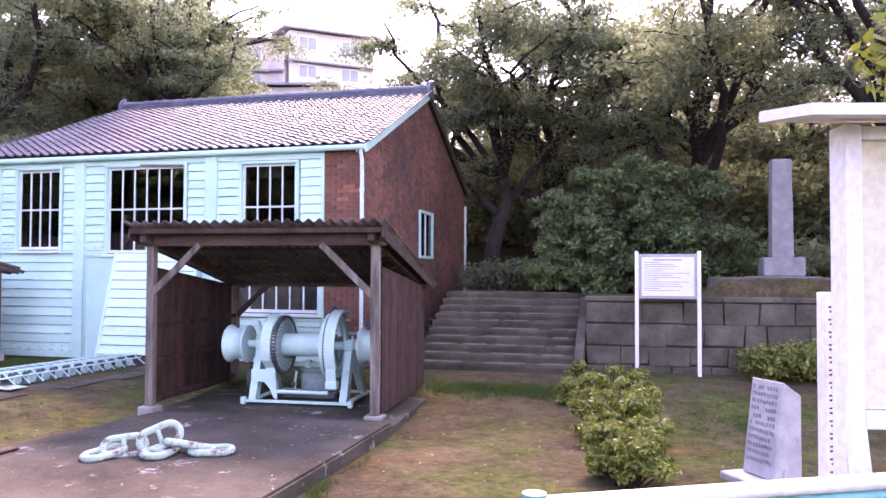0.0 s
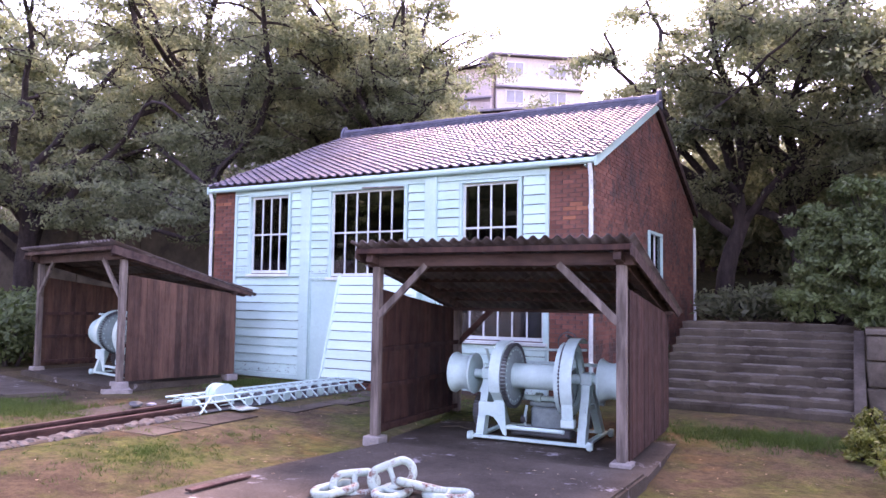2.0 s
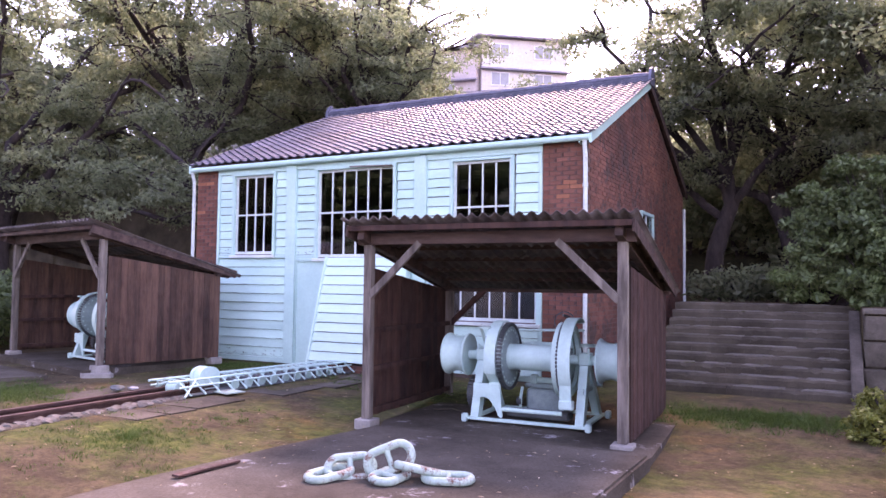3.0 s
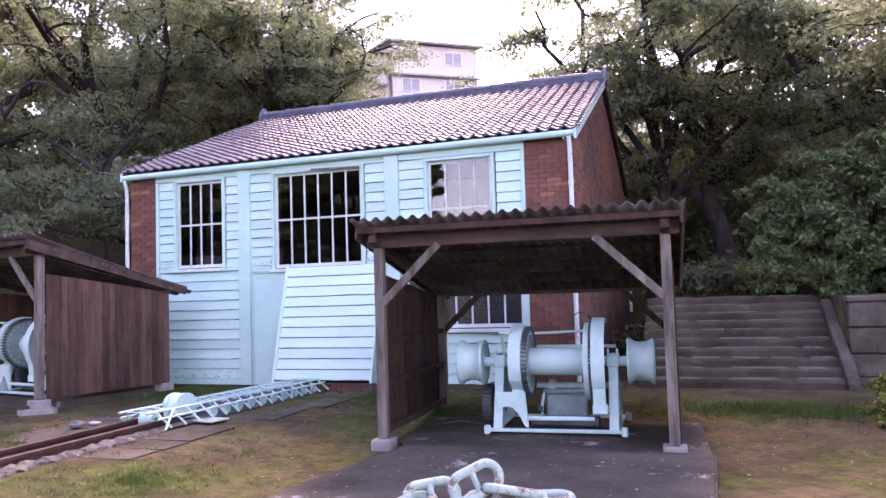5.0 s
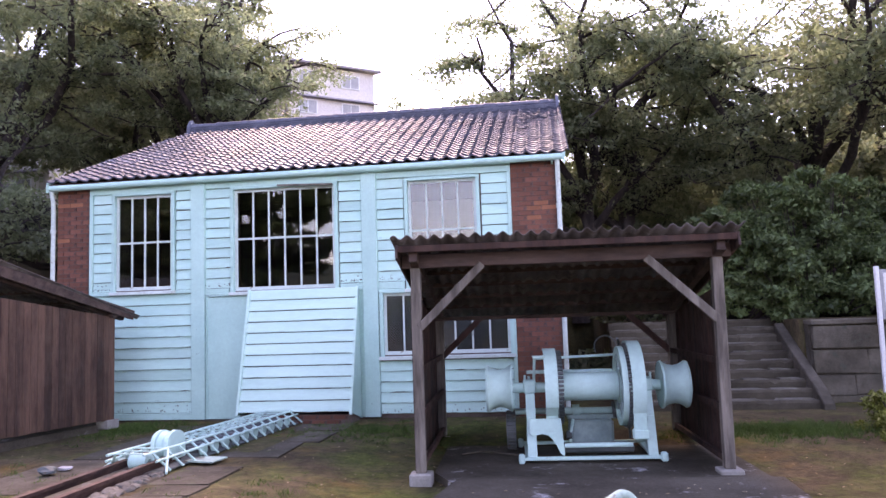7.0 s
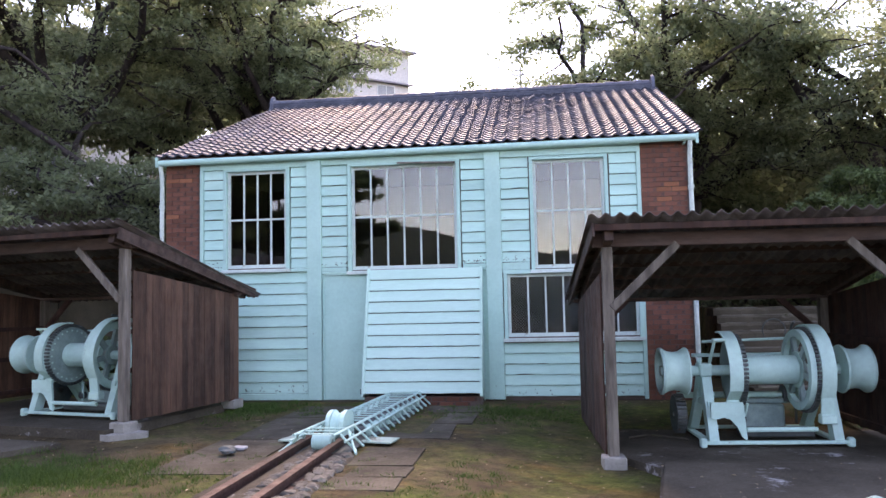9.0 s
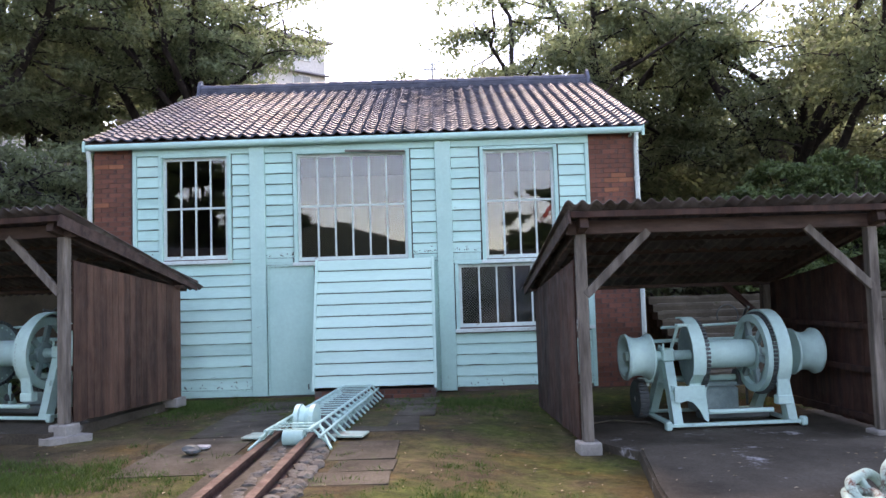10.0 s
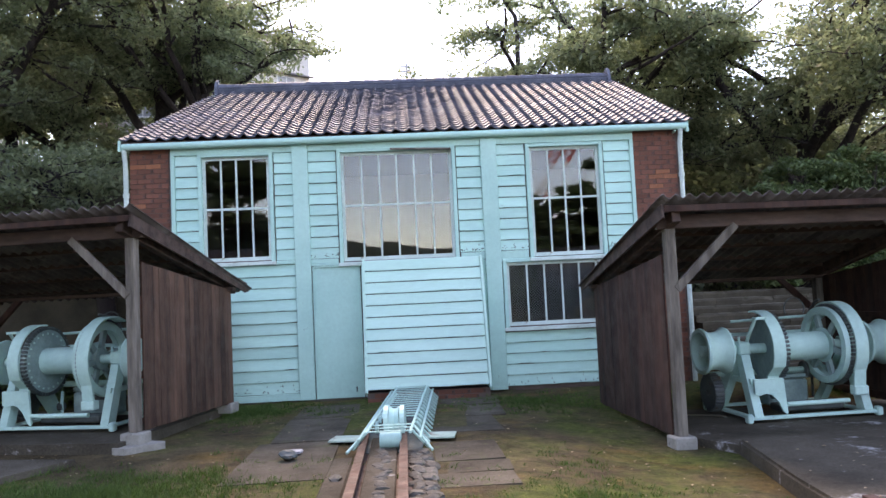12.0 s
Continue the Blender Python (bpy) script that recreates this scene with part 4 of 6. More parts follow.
# ---- winch ----
def winch(m):
    """A twin-ended hand and power winch, aqua paint. x runs along the shaft; origin: front left corner of the bed."""
    w = holder("winch", m, "aqua-painted iron winch with two warping drums and gear wheels", "winch", "winches")
    cy, cz = 0.34, 0.775
    bm = B()
    box(bm, 0.0, 1.52, 0.0, 0.07, 0.02, 0.055, 0.006)
    box(bm, 0.0, 1.52, 1.02, 1.09, 0.02, 0.055, 0.006)
    for x in (0.04, 1.40):
        box(bm, x, x + 0.08, 0.07, 1.02, 0.02, 0.05, 0.004)
    part("bed_frame", bm, IRON, w)
    for x, y in ((0.0, 0.02), (1.52, 0.02), (0.0, 1.06), (1.52, 1.06)):
        part("foot", box(B(), x - 0.035, x + 0.035, y - 0.045, y + 0.045, -0.01, 0.09, 0.015), IRON, w)
    for x, inner in ((0.07, 1), (1.36, -1)):
        fr = B()
        slab_poly(fr, [(0.02, 0.056), (0.16, 0.056), (cy + 0.04, cz - 0.06), (cy - 0.10, cz - 0.06)], x, x + 0.10, "x")
        slab_poly(fr, [(0.86, 0.056), (1.0, 0.056), (cy + 0.10, cz - 0.06), (cy - 0.02, cz - 0.06)], x + 0.002, x + 0.098, "x")
        slab_poly(fr, [(0.10, 0.40), (0.76, 0.40), (0.74, 0.46), (0.12, 0.46)], x + 0.02, x + 0.08, "x")
        side = part("side_frame", fr, IRON, w)
        part("bearing", box(B(), x - 0.02, x + 0.12, cy - 0.10, cy + 0.10, cz - 0.06, cz + 0.085, 0.015), IRON, side)
        for dx in (0.0, 0.10):
            part("bolt", tube(B(), [(x + dx, cy - 0.07, cz + 0.085), (x + dx, cy - 0.07, cz + 0.145)], 0.014, 8), IRON, side)
    # bracket plate with an arched cut-out at the left leg
    part("bracket_plate", slab_poly(B(), [(0.15, 0.28), (0.23, 0.30), (0.30, 0.28), (0.37, 0.20), (0.42, 0.09), (0.46, 0.06), (0.47, 0.08), (0.44, 0.46), (0.10, 0.46), (0.10, 0.30)], 0.04, 0.07, "y"), IRON, w)
    part("shaft", lathe_x(B(), [(-0.36, 0.058), (1.84, 0.058)], cy, cz, 20), IRON, w)
    # warping drums with a concave waist and hollow ends
    for sgn, x0 in ((1, -0.37), (-1, 1.87)):
        prof = [(0.0, 0.215), (0.0, 0.258), (0.025, 0.264), (0.05, 0.243), (0.09, 0.221), (0.15, 0.212), (0.21, 0.221), (0.25, 0.243), (0.28, 0.266), (0.30, 0.258), (0.30, 0.07), (0.27, 0.06), (0.24, 0.06), (0.22, 0.19)]
        part("warping_drum", lathe_x(B(), [(x0 + sgn * a, r) for a, r in prof], cy, cz, 36, close=True), IRON, w)
    # main barrel
    part("barrel", lathe_x(B(), [(0.44, 0.05), (0.44, 0.158), (1.10, 0.158), (1.10, 0.05)], cy, cz, 36, close=True), IRON, w)
    # left brake disc with a toothed rim and band guard
    part("brake_disc", lathe_x(B(), [(0.40, 0.06), (0.40, 0.375), (0.44, 0.39), (0.47, 0.375), (0.47, 0.06)], cy, cz, 44, close=True), IRON_GRIMY, w, "flat grimy slate-aqua gear disc")
    bm = B()
    for k in range(54):
        a = 2 * math.pi * k / 54
        c, s = math.cos(a), math.sin(a)
        beam(bm, (0.455, cy + 0.37 * c, cz + 0.37 * s), (0.455, cy + 0.41 * c, cz + 0.41 * s), 0.055, 0.026)
    part("gear_teeth", bm, IRON_DARK, w, "dark greased gear teeth")
    bm = B()
    for k in range(24):
        a = 2 * math.pi * k / 24
        y, z = cy + 0.325 * math.cos(a), cz + 0.325 * math.sin(a)
        box(bm, 0.468, 0.478, y - 0.010, y + 0.010, z - 0.010, z + 0.010)
    part("rivet_ring", bm, IRON, w)
    part("band_guard", arc_strip(B(), 0.28, 0.42, cy, cz, 0.418, 0.436, 80, 205, 22), IRON, w)
    bm = slab_poly(B(), [(cy - 0.394, cz - 0.18), (cy - 0.375, cz - 0.18), (0.12, 0.48), (0.06, 0.30), (0.035, 0.30), (0.09, 0.48)], 0.285, 0.415, "x")
    part("guard_stay", bm, IRON, w)
    part("guard_bracket", box(B(), 0.16, 0.30, cy - 0.30, cy - 0.22, cz + 0.34, cz + 0.37, 0.004), IRON, w)
    part("guard_leg", beam(B(), (0.18, cy - 0.26, cz + 0.35), (0.17, cy - 0.02, cz + 0.05), 0.03, 0.02), IRON, w)
    # right spoked gear
    part("gear_rim", lathe_x(B(), [(1.11, 0.36), (1.11, 0.44), (1.17, 0.44), (1.17, 0.36)], cy, cz, 48, close=True), IRON, w)
    part("gear_hub", lathe_x(B(), [(1.10, 0.05), (1.10, 0.13), (1.19, 0.13), (1.19, 0.05)], cy, cz, 24, close=True), IRON_GRIMY, w)
    part("gear_web", lathe_x(B(), [(1.115, 0.10), (1.115, 0.20), (1.127, 0.20), (1.127, 0.10)], cy, cz, 40, close=True), IRON, w)
    for k in range(6):
        a = radians(60 * k + 12)
        part("spoke", beam(B(), (1.14, cy + 0.11 * math.cos(a), cz + 0.11 * math.sin(a)), (1.14, cy + 0.37 * math.cos(a), cz + 0.37 * math.sin(a)), 0.045, 0.07), IRON_GRIMY, w)
    bm = B()
    for k in range(64):
        a = 2 * math.pi * k / 64
        c, s = math.cos(a), math.sin(a)
        beam(bm, (1.195, cy + 0.43 * c, cz + 0.43 * s), (1.195, cy + 0.47 * c, cz + 0.47 * s), 0.05, 0.026)
    part("gear_teeth", bm, IRON_DARK, w, "dark greased gear teeth")
    part("brake_drum", lathe_x(B(), [(1.20, 0.34), (1.20, 0.43), (1.235, 0.44), (1.25, 0.43), (1.25, 0.34)], cy, cz, 44, close=True), IRON, w)
    part("band_guard", arc_strip(B(), 1.20, 1.345, cy, cz, 0.478, 0.498, 62, 212, 26), IRON, w)
    part("guard_stay", slab_poly(B(), [(cy - 0.425, cz - 0.255), (cy - 0.40, cz - 0.275), (-0.02, 0.27), (-0.05, 0.27), (-0.06, 0.31)], 1.205, 1.34, "x"), IRON, w)
    part("guard_box", box(B(), 1.195, 1.36, -0.085, 0.02, 0.24, 0.34, 0.01), IRON, w)
    # cross shafts, tie rods and lower works
    part("cross_rod", tube(B(), [(0.47, 0.05, 0.17), (1.20, 0.05, 0.17)], 0.026, 12), IRON, w)
    part("tie_rod", tube(B(), [(0.20, cy + 0.36, cz + 0.30), (1.30, cy + 0.36, cz + 0.33)], 0.017, 10), IRON, w)
    part("tie_bar", box(B(), 0.10, 1.42, cy + 0.40, cy + 0.46, cz + 0.12, cz + 0.16, 0.004), IRON, w)
    part("counter_shaft", tube(B(), [(-0.10, 0.72, 0.46), (1.52, 0.72, 0.46)], 0.036, 14), IRON, w)
    part("pinion", lathe_x(B(), [(1.08, 0.03), (1.08, 0.10), (1.22, 0.10), (1.22, 0.03)], 0.72, 0.46, 20, close=True), IRON_DARK, w, "dark pinion")
    part("collar", lathe_x(B(), [(0.62, 0.03), (0.62, 0.07), (0.70, 0.07), (0.70, 0.03)], 0.72, 0.46, 20, close=True), IRON, w)
    gear = part("small_gear", lathe_x(B(), [(-0.16, 0.04), (-0.16, 0.20), (-0.05, 0.20), (-0.05, 0.04)], 0.66, 0.26, 32, close=True), IRON_DARK, w, "dark greased small gear")
    bm = B()
    for k in range(30):
        a = 2 * math.pi * k / 30
        c, s = math.cos(a), math.sin(a)
        beam(bm, (-0.105, 0.66 + 0.195 * c, 0.26 + 0.195 * s), (-0.105, 0.66 + 0.225 * c, 0.26 + 0.225 * s), 0.10, 0.02)
    part("gear_teeth", bm, IRON_DARK, gear)
    part("engine_block", box(B(), 0.58, 1.08, 0.62, 0.98, 0.06, 0.36, 0.025), IRON_GRIMY, w)
    part("engine_head", box(B(), 0.55, 1.12, 0.66, 0.94, 0.364, 0.42, 0.012), IRON_GRIMY, w)
    part("oil_tray", box(B(), 0.46, 1.24, 0.20, 0.42, 0.056, 0.145, 0.02), IRON_DARK, w, "rusty oil tray")
    part("lever", tube(B(), [(0.56, 0.46, 0.06), (0.57, 0.44, 0.26), (0.60, 0.42, 0.40)], 0.018, 8), IRON, w)
    part("valve", lathe_x(B(), [(0.52, 0.0), (0.52, 0.05), (0.58, 0.05), (0.58, 0.0)], 0.46, 0.22, 12), IRON_DARK, w)
    part("brake_lever", tube(B(), [(1.30, 0.90, 0.10), (1.28, 0.86, 0.60), (1.20, 0.70, 1.14), (1.16, 0.50, 1.27), (1.13, 0.36, 1.30)], 0.016, 8), IRON_DARK, w, "dark bent lever")
    part("hoop", tube(B(), [(1.04 + 0.13 * math.cos(radians(a)), 0.74, cz + 0.42 + 0.13 * math.sin(radians(a))) for a in range(-30, 211, 20)], 0.008, 6), IRON_DARK, w)
    part("inclined_stay", beam(B(), (0.12, 1.02, 0.06), (0.12, 0.52, cz + 0.10), 0.03, 0.05), IRON, w)
    return w


WINCH = winch(pose(7.70, -3.10, -0.10, 0, 0, 3.0))
copy_thing(WINCH, pose(-0.83, -2.24, 0.12, 0, 0, -13.0))

# ---- concrete aprons and shed floors ----
def apron():
    bm = B()
    pts = [(7.10, -4.14), (8.6, -4.10), (10.14, -4.06), (10.12, -5.6), (10.08, -7.0), (10.06, -8.7), (6.62, -8.7), (6.72, -6.9), (6.86, -5.6)]
    slab_poly(bm, pts, -0.34, -0.045)
    bmesh.ops.bevel(bm, geom=[e for e in bm.edges if all(v.co.z > -0.1 for v in e.verts)], offset=0.025, segments=2, affect="EDGES")
    return thing("apron_slab", bm, CONCRETE, "stained grey concrete apron slab before the shed", "slab", "structure")


apron()
thing("shed_floor", slab_poly(B(), [(7.12, -4.13), (10.12, -4.05), (9.92, -0.95), (6.70, -1.10), (6.80, -3.5)], -0.3, -0.115), CONCRETE, "dark damp concrete floor under the winch shed", "floor", "structure")
thing("shed_floor", slab_poly(B(), [(-2.6, -2.5), (1.0, -3.32), (1.5, -1.0), (-2.1, -0.1)], -0.2, 0.10), CONCRETE, "dark damp concrete floor under the far winch shed", "floor", "structure")
thing("apron_slab", slab_poly(B(), [(-3.6, -4.4), (0.30, -4.55), (0.75, -3.75), (-3.4, -2.7)], -0.2, 0.045), CONCRETE, "stained concrete apron before the far shed", "slab", "structure")
bm = B()
pts = [(1.08 + 0.27 * math.cos(a) * (1 + 0.25 * math.sin(3 * a + 1)), -3.13 + 0.22 * math.sin(a) * (1 + 0.2 * math.cos(4 * a))) for a in (2 * math.pi * k / 16 for k in range(16))]
thing("mortar_spill", slab_poly(bm, pts, -0.04, 0.055), FOOTING, "rough pale mortar bed under a footing", "mortar", "structure")


path = [Vector((6.98 + 0.62 * t + 0.05 * math.sin(9 * t), -2.55 + 0.10 * math.sin(5 * t), -0.10 + 0.02 * math.sin(3 * t))) for t in (k / 14 for k in range(15))]
thing("hose", tube(B(), path, 0.011, 8), PAVING, "thin dusty hose lying beside the winch", "hose")


# ---- chain ----
def link(name_parent, m):
    """A studded anchor-chain link."""
    bm = B()
    path = []
    for k in range(40):
        a = 2 * math.pi * k / 40
        c, s = math.cos(a), math.sin(a)
        path.append(((0.105 if c > 0 else -0.105) + 0.11 * c, 0.112 * s, 0.0) if abs(c) > 0.02 else (0.0, 0.112 * s, 0.0))
    tube(bm, path, 0.040, 12, closed=True)
    lk = part("chain_link", bm, CHAIN, name_parent)
    part("stud", tube(B(), [(0, -0.11, 0), (0, -0.04, 0), (0, 0.04, 0), (0, 0.11, 0)], [0.038, 0.026, 0.026, 0.038], 10), CHAIN, lk)
    lk.matrix_basis = m
    return lk


chain = holder("anchor_chain", pose(8.50, -6.08, -0.045, 0, 0, 29.0) @ Matrix.Scale(0.87, 4), "short heap of studded links of pale green anchor chain with rust", "chain")
for spot in ((-0.59, 0.02, 0.05, 2, -5, 38), (-0.40, 0.10, 0.085, 52, -4, 8), (-0.03, 0.06, 0.175, 72, -20, 8), (-0.02, -0.04, 0.045, 4, 0, 62), (0.26, -0.02, 0.10, -14, 11, -5), (0.52, -0.10, 0.042, 2, 0, -8)):
    link(chain, pose(*spot))
thing("plank", beam(B(), (6.98, -6.95, -0.02), (7.02, -6.28, -0.025), 0.085, 0.02, 0.003), RUST, "reddish-brown loose plank lying on the slab", "plank")


# ---- rails, stones and paving ----
def track():
    t = holder("slipway_track", Matrix.Translation((3.72, -4.3, 0.0)), "short narrow slipway track of rusty rails on concrete", "track")
    for x in (-0.19, 0.19):
        bm = B()
        prof = [(-0.065, 0.0), (0.065, 0.0), (0.065, 0.012), (0.012, 0.02), (0.012, 0.065), (0.036, 0.075), (0.036, 0.105), (-0.036, 0.105), (-0.036, 0.075), (-0.012, 0.065), (-0.012, 0.02), (-0.065, 0.012)]
        slab_poly(bm, [(x + a, 0.0 + b) for a, b in prof], -5.5, 0.9, "y")
        part("rail", bm, RUST, t, "rust-brown steel rail")
    part("bed", box(B(), -0.13, 0.13, -5.5, 0.8, -0.1, 0.042, 0.01), CONCRETE, t)
    for x in (-0.36, 0.36):
        part("kerb", box(B(), x - 0.10, x + 0.10, -5.5, 0.0, -0.1, 0.025, 0.02), CONCRETE, t)
    def fieldstone(x, y, sx, sy, sz, z):
        bm = B()
        bmesh.ops.create_icosphere(bm, subdivisions=2, radius=1.0)
        key = Vector((x * 7, y * 3, 0))
        for v in bm.verts:
            c = v.co.copy()
            k = 1 + 0.35 * noise.noise(c * 1.4 + key) + 0.12 * noise.noise(c * 4 + key)
            box_ = max(abs(c.x), abs(c.y)) ** 0.5
            v.co = Vector((c.x * sx * k / (0.6 + 0.4 * box_), c.y * sy * k / (0.6 + 0.4 * box_), c.z * sz * k))
        ob = part("stone", bm, STONE, t, "grey field stone")
        ob.matrix_basis = pose(x, y, z, random.uniform(-8, 8), random.uniform(-8, 8), random.uniform(0, 40))

    y = -5.4
    while y < 0.1:
        for side in (0.30, 0.40):
            ln = random.uniform(0.05, 0.11)
            fieldstone(side + random.uniform(-0.025, 0.025), y + random.uniform(0, 0.06), random.uniform(0.05, 0.085), ln, random.uniform(0.03, 0.045), random.uniform(0.004, 0.018))
        y += random.uniform(0.10, 0.15)
    y = -5.4
    while y < 0.6:
        ln = random.uniform(0.035, 0.075)
        fieldstone(random.uniform(-0.05, 0.05), y, random.uniform(0.04, 0.075), ln, random.uniform(0.018, 0.028), 0.032)
        y += random.uniform(0.07, 0.13)
    for y in (-3.4, -2.7, -1.9, -0.8):
        fieldstone(-0.36, y, 0.06, 0.10, 0.04, 0.02)


track()
for x0, x1, y0, y1 in ((2.42, 3.25, -5.0, -3.3), (2.50, 3.26, -3.29, -1.75), (2.55, 3.30, -1.74, -0.66), (4.19, 4.80, -5.5, -5.06), (4.19, 4.83, -5.05, -4.62), (4.19, 4.80, -4.61, -3.75), (4.22, 4.95, -3.2, -2.2), (4.30, 5.15, -2.19, -1.3), (4.40, 5.2, -1.29, -0.64)):
    bm = slab_poly(B(), [(x0 + random.uniform(-0.03, 0.03), y0), (x1 + random.uniform(-0.03, 0.03), y0 + random.uniform(0, 0.05)), (x1, y1), (x0, y1)], -0.15, 0.002 + random.uniform(0, 0.006))
    thing("paving_slab", bm, PAVING, "worn grey paving slab beside the track", "paving", "structure", "paving slabs")


thing("stone_chip", rough_block(2.80, 2.95, 0.016, 0.045, -3.95, -3.87), GRANITE, "small pale stone chip lying on the paving", "stone")
bm = B()
bmesh.ops.create_icosphere(bm, subdivisions=2, radius=0.09)
for v in bm.verts:
    v.co *= 1 + 0.4 * noise.noise(v.co * 12)
    v.co.z = v.co.z * 0.5 + 0.045
thing("cinder_lump", bm, IRON_DARK, "dark cinder lump lying on the paving", "stone", m=Matrix.Translation((2.84, -4.16, 0.012)))
# ---- ladder of the old dredger ----
def bucket_ladder():
    """A low tapered cage of aqua bars with slats on top and a row of rollers inside."""
    w = holder("bucket_ladder", pose(3.78, -4.12, 0.0, 0, 0, -4.0), "low aqua-painted iron ladder frame with slats and rollers", "machinery")
    ln, top, half, flare = 3.55, 0.26, 0.205, 0.15
    for x in (-half, half):
        part("top_rail", tube(B(), [(x, -0.15, top - 0.04), (x, ln, top - 0.06)], 0.015, 8), IRON, w)
        out = x + (flare if x > 0 else -flare)
        part("lower_rail", tube(B(), [(x + (out - x) * 0.55, -0.05, top * 0.55), (x + (out - x) * 0.55, ln, top * 0.58)], 0.014, 8), IRON, w)
        for k in range(15):
            y = 0.0 + k * (ln - 0.1) / 14
            part("side_bar", tube(B(), [(x, y, top - 0.04 - 0.02 * y / ln), (out, y + 0.10, 0.03)], 0.013, 8), IRON, w)
    for k in range(21):
        y = -0.1 + k * (ln + 0.05) / 20
        if not 0.42 < y < 0.78:
            part("slat", box(B(), -half, half, y - 0.010, y + 0.010, top - 0.040 - 0.02 * y / ln, top - 0.030 - 0.02 * y / ln), IRON, w)
    # roller bodies are coloured dark for the shade between the slats
    for k in range(10):
        y = 0.98 + k * 0.26
        rl = part("roller", lathe_x(B(), [(-0.20, 0.02), (-0.20, 0.045), (-0.10, 0.04), (0.10, 0.04), (0.20, 0.045), (0.20, 0.02)], y, 0.085, 16), IRON_DARK, w, "roller darkened to stand for the shade inside the frame")
        for x in (-0.22, 0.22):
            part("roller_disc", lathe_x(B(), [(x - 0.02, 0.02), (x - 0.02, 0.066), (x, 0.074), (x + 0.02, 0.066), (x + 0.02, 0.02)], y, 0.085, 18), IRON, rl, "pale aqua end disc")
    # dark plate added where only shade lies beneath the slats
    part("shade_plate", box(B(), -0.30, 0.30, -0.05, ln, 0.012, 0.026, 0.003), IRON_DARK, w, "added dark plate standing for the shade under the slats")
    for x in (-0.10, 0.06):
        cheek = [(0.45, 0.05), (0.80, 0.05), (0.80, 0.22)] + [(0.62 + 0.18 * math.cos(radians(a)), 0.24 + 0.12 * math.sin(radians(a))) for a in range(10, 180, 20)] + [(0.44, 0.22)]
        part("cheek_plate", slab_poly(B(), cheek, x, x + 0.045, "x"), IRON, w)
    part("sheave", lathe_x(B(), [(-0.05, 0.03), (-0.05, 0.16), (0.0, 0.13), (0.05, 0.16), (0.05, 0.03)], 0.62, 0.19, 28, close=True), IRON, w)
    part("end_drum", lathe_x(B(), [(-0.10, 0.03), (-0.10, 0.085), (0.10, 0.085), (0.10, 0.03)], 0.12, 0.11, 24, close=True), IRON, w)
    for x in (-0.52, 0.40):
        part("pad", slab_poly(B(), [(x - 0.16, 0.55), (x + 0.20, 0.50), (x + 0.22, 0.80), (x - 0.12, 0.84)], 0.025, 0.04), CHAIN, w, "pale flat plate on the ground")
    for x in (-0.40, 0.40):
        part("strut", tube(B(), [(x, -0.05, 0.03), (x * 0.5, 0.30, 0.22)], 0.014, 8), IRON, w)


bucket_ladder()
# ---- leaves and trees ----
def leaf_mesh(name, centres, radii, count, size, mat, seed, squash=0.75, shell=0.45):
    """Many small folded leaves round clump centres; denser towards each clump's outside."""
    rng = np.random.default_rng(seed)
    centres, radii = np.array(centres, float), np.array(radii, float)
    pick = rng.choice(len(centres), count, p=radii ** 2 / (radii ** 2).sum())
    d = rng.normal(size=(count, 3))
    d /= np.linalg.norm(d, axis=1)[:, None]
    r = (shell + (1 - shell) * rng.random(count) ** 0.6) * (0.75 + 0.5 * rng.random(count))
    p = centres[pick] + d * (r * radii[pick])[:, None] * np.array([1, 1, squash])
    n = d * 0.6 + rng.normal(size=(count, 3)) * 0.7 + np.array([0, 0, 0.5])
    n /= np.linalg.norm(n, axis=1)[:, None]
    t = np.cross(n, rng.normal(size=(count, 3)))
    t /= np.linalg.norm(t, axis=1)[:, None]
    b = np.cross(n, t)
    s = size * (0.6 + 0.8 * rng.random(count))[:, None]
    v = np.stack([p - t * s, p + b * s * 0.42 - n * s * 0.10, p + t * s - n * s * 0.15, p - b * s * 0.42 - n * s * 0.10], 1).reshape(-1, 3)
    me = bpy.data.meshes.new(name)
    me.vertices.add(count * 4)
    me.vertices.foreach_set("co", v.astype(np.float32).ravel())
    me.loops.add(count * 4)
    me.loops.foreach_set("vertex_index", np.arange(count * 4, dtype=np.int32))
    me.polygons.add(count)
    me.polygons.foreach_set("loop_start", np.arange(0, count * 4, 4, dtype=np.int32))
    me.update(calc_edges=True)
    me.materials.append(mat)
    return me


def add_tube(vs, fs, pts, r0, r1, seg):
    """Append a tapered round limb along pts to lists of vertices and faces."""
    base, last, n = len(vs), None, len(pts) - 1
    for i, p in enumerate(pts):
        d = (pts[min(i + 1, n)] - pts[max(i - 1, 0)]).normalized()
        s = last - d * last.dot(d) if last else d.cross(Vector((0.3, 0.1, 1)))
        if s.length < 1e-4:
            s = d.cross(Vector((1, 0, 0)))
        s.normalize()
        last = s
        u, r = d.cross(s), r0 + (r1 - r0) * i / n
        vs.extend(tuple(p + (s * math.cos(t) + u * math.sin(t)) * r) for t in (2 * math.pi * k / seg for k in range(seg)))
    for i in range(n):
        for k in range(seg):
            a, b = base + i * seg + k, base + i * seg + (k + 1) % seg
            fs.append((a, b, b + seg, a + seg))


